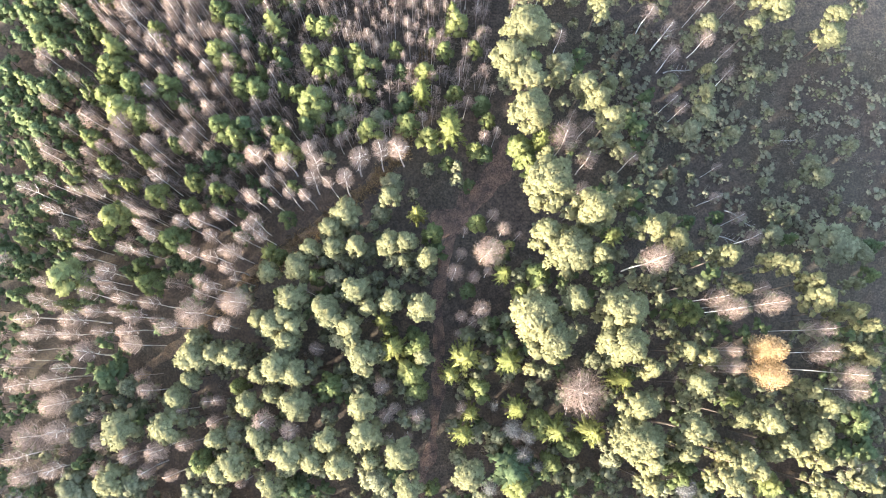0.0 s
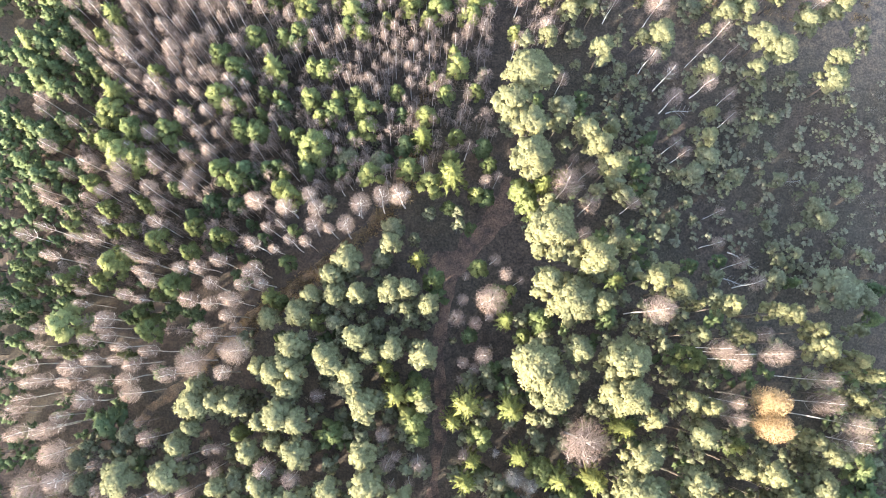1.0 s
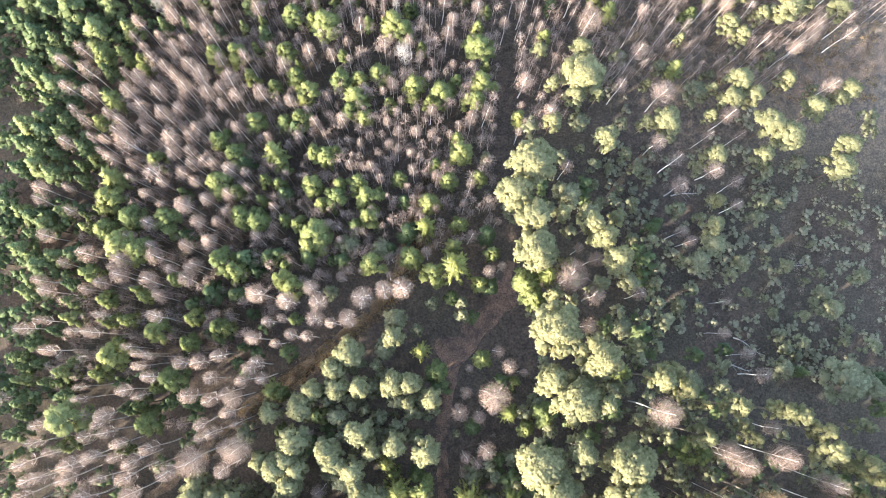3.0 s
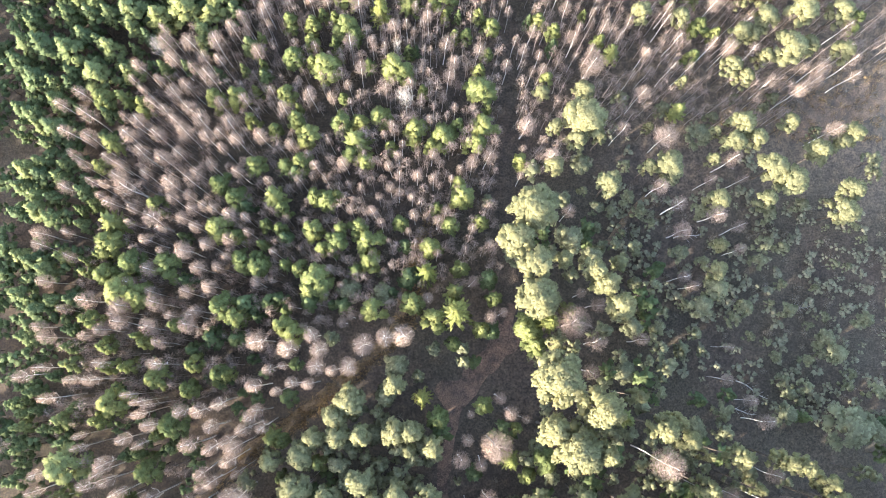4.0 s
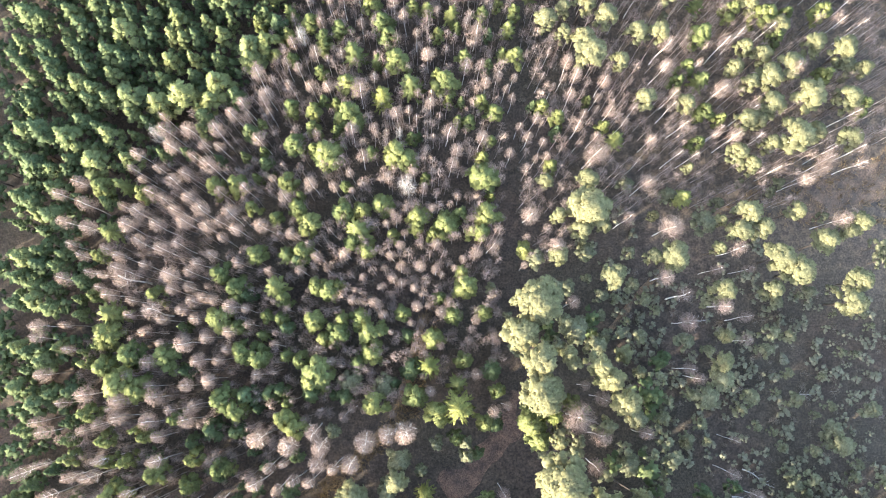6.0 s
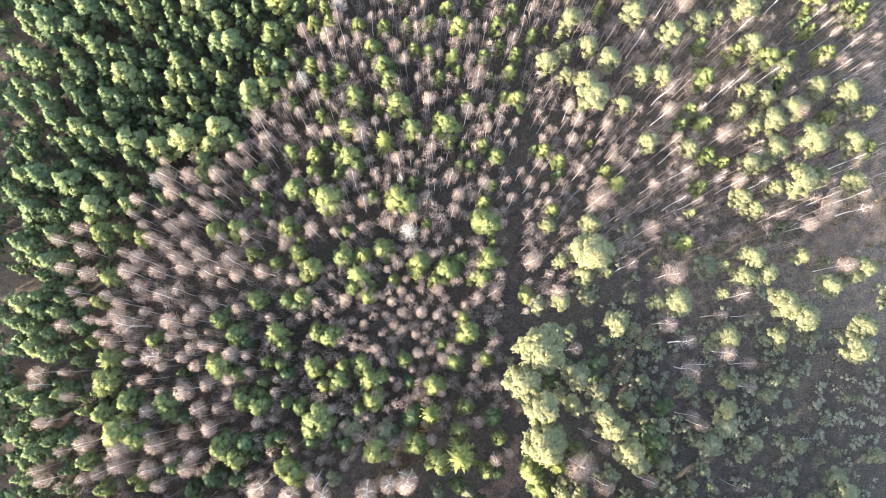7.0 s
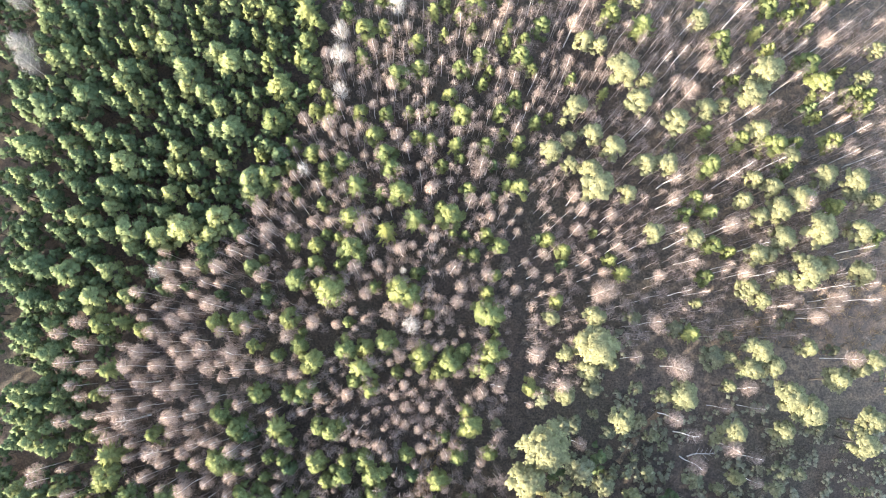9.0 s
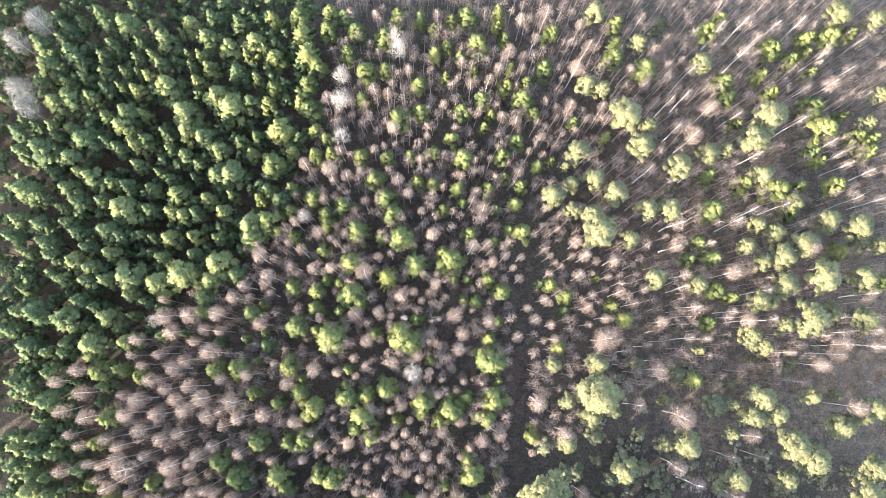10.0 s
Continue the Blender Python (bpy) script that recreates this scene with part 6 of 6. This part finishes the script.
far_pine = [pine("", "", "", PINE_LEAF, 14.0, 4.2, 6, 0.4, 0.7, core=SMALL_BALL) for _ in range(3)]
far_birch = [bare("", "", "", BIRCH_TWIG, BIRCH_BARK, 11.0, 3.0, 2, 60, leaf=(0.9, 0.13)) for _ in range(2)]

BIRCHES = [(-45, 39), (-43, 50), (-38, 62), (-26, 72), (-16, 89), (-13, 111), (16, 112), (10, 77), (9, 34), (-12, 28), (-24, 18), (-50, 13)]
WEST = [(-58, 10), (-65, 117), (-16, 118), (-17, 89), (-27, 72), (-39, 62), (-45, 50), (-46, 39), (-51, 10)]
NORTHEAST = [(16, 112), (75, 112), (72, 65), (55, 64), (48, 55), (29, 55), (12, 46), (12, 77)]
CLEARING = [(23, 48), (46, 45), (73, 44), (71, 12), (48, 14), (35, 19), (28, 31)]
SOUTH = [(-23, 2), (-9, 15), (14, 15), (19, 16), (63, 2), (67, -28), (-55, -27), (-56, -13)]
ROW = [(12, 48), (19, 50), (30, 34), (35, 19), (15, 12), (13, 28)]
SOUTHWEST = [(-59, 17), (-37, 22), (-17, 23), (-10, 23), (-24, 11), (-31, 2), (-40, -7), (-45, -20), (-58, -20)]
RIDE = [(-32, 2), (-25, 11), (-17, 17), (-9, 23), (-4, 29), (-1, 43), (1, 43), (-2, 27), (-7, 22), (-16, 14), (-23, 9)]
OPENING = [(37, 53), (51, 63), (65, 65), (64, 53), (51, 53)]
EAST = [(13, 52), (26, 57), (45, 57), (50, 45), (43, 28), (35, 22), (25, 28), (18, 40)]
joined("birch_thicket", "thicket of thin leafless birches with pinkish twigs", "birch thicket", thin_birch, (10.0, 1.7),
       scatter(BIRCHES, 0.7, 0.75, 11) + scatter(NORTHEAST, 0.6, 0.95, 12), (1.1, 1.8), (6.0, 9.8), 1)
joined("pine_thicket", "dense young pines between the larger ones, needles darkened for shade", "pine thicket", small_pine, (8.0, 2.9),
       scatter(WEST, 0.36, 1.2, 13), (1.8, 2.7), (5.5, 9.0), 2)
joined("clearing_shrub", "grey leafless shrubs and seedlings on the shaded clearing", "shrubs", low_shrub, (1.6, 1.8),
       scatter(CLEARING, 0.14, 0.8, 14) + scatter(SOUTH, 0.06, 1.2, 15) + scatter(BIRCHES, 0.22, 0.7, 16) + scatter(NORTHEAST, 0.16, 0.8, 17) + scatter(OPENING, 0.3, 0.9, 29), (0.7, 2.0), (0.6, 2.4), 3)
joined("pine_sapling", "low grey-green pine saplings in the shade", "saplings", grey_pine, (4.0, 2.0),
       scatter(CLEARING, 0.32, 0.8, 18) + scatter(EAST, 0.12, 1.1, 33), (0.6, 2.1), (0.8, 3.0), 4)
KEPT_CLEAR += [(TRACK_LINE, 2.0), (RIDE_LINE, 1.2)]
joined("understorey", "young pines half hidden beneath the grown ones", "undergrowth", under_pine, (8.0, 2.6),
       scatter(SOUTH, 0.26, 1.3, 19) + scatter(ROW, 0.16, 1.4, 23), (2.0, 3.4), (4.5, 9.5), 7)
joined("edge_thicket", "thin leafless birches at the edge of the wood", "birch thicket", thin_birch, (10.0, 1.7),
       scatter(SOUTHWEST, 0.08, 1.6, 21), (1.6, 2.3), (10.0, 14.0), 8)
joined("edge_pine", "young pines between the birches, needles darkened for shade", "pine thicket", small_pine, (8.0, 2.9),
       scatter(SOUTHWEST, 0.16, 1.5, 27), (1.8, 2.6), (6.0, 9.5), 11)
# added unseen trees past the edges; the southern and western ones block the sun
ring = [(x, y) for x, y in scatter([(-100, -75), (95, -75), (95, 135), (-100, 135)], 0.05, 2.8, 20) if (x < -64 and y < 5) or y < -24 or y > 110 or x > 66]
joined("woods", "unseen wood of pines and birches round about, added for shade", "wood", far_pine + far_birch[:1], (14.0, 4.0), [p for p in ring if p[1] < 20], (3.2, 5.0), (12.0, 17.0), 5)
joined("north_woods", "wood of young pines and birches to the north", "wood", far_pine + far_birch, (12.0, 4.0), [p for p in ring if p[1] >= 20 and p[0] > -60][::2], (2.6, 3.8), (10.0, 13.0), 6)
# unseen pines added past the west edge so that their shade falls inside
joined("west_woods", "unseen dense shade-dark young pines added to shade the west edge", "wood", small_pine, (8.0, 2.9),
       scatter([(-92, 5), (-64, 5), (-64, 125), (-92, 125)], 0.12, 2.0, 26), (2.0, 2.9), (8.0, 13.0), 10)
KEPT_CLEAR.clear()
tuft = [[leaf_mesh("tuft", blades(rng.normal(0, 0.12, (14, 3)) * np.array([1, 1, 0]), np.tile([0, 0, 1.0], (14, 1)), 0.45, 0.05, 0.45), GRASS_BLADE)] for _ in range(4)]
joined("dry_grass", "tufts of dry orange-brown grass", "grass", tuft, (0.5, 0.5), scatter(RIDE, 7.0, 0.2, 24) + scatter(OPENING, 1.2, 0.3, 25), (0.5, 1.0), (0.4, 0.8), 9)


# ---- fallen trunks on the clearing ----
def fallen_trunk(x, y, turn, length, label):
    tv, tf = [], []
    tube(tv, tf, [Vector((k * length / 6 - length / 2, 0.04 * length * math.sin(k), 0.10 + 0.05 * (k % 2))) for k in range(7)], 0.11, 0.03, 6)
    e = new("fallen_trunk")
    tagged(e, label, "fallen tree", "fallen trunks")
    new("trunk", mesh_of("trunk", tv, tf, GREY_BARK, True)).parent = e
    for k in range(9):
        lv, lf = [], []
        px = -0.25 * length + k * length * 0.08
        out = Vector((0.5, (-1) ** k * rng.uniform(0.5, 1.0), rng.uniform(0.1, 0.8))) * (1.3 - 0.09 * k)
        tube(lv, lf, [Vector((px, 0, 0.12)), Vector((px, 0, 0.12)) + out * 0.5 + Vector((0, 0, 0.06)), Vector((px, 0, 0.12)) + out], 0.028, 0.008, 4)
        new("bough", mesh_of("bough", lv, lf, GREY_BARK, True)).parent = e
    e.matrix_basis = pose(x, y, rise(x, y), 0, 0, turn)


fallen_trunk(44.2, 18.4, -29, 5.0, "bare grey fallen tree trunk on the clearing")
fallen_trunk(36.1, 39.7, 9, 4.4, "bare grey fallen tree trunk on the clearing")
fallen_trunk(42.6, 15.5, -12, 4.3, "bare grey fallen tree trunk on the clearing")
fallen_trunk(51.0, 29.6, 9, 3.6, "bare grey fallen tree trunk on the clearing")
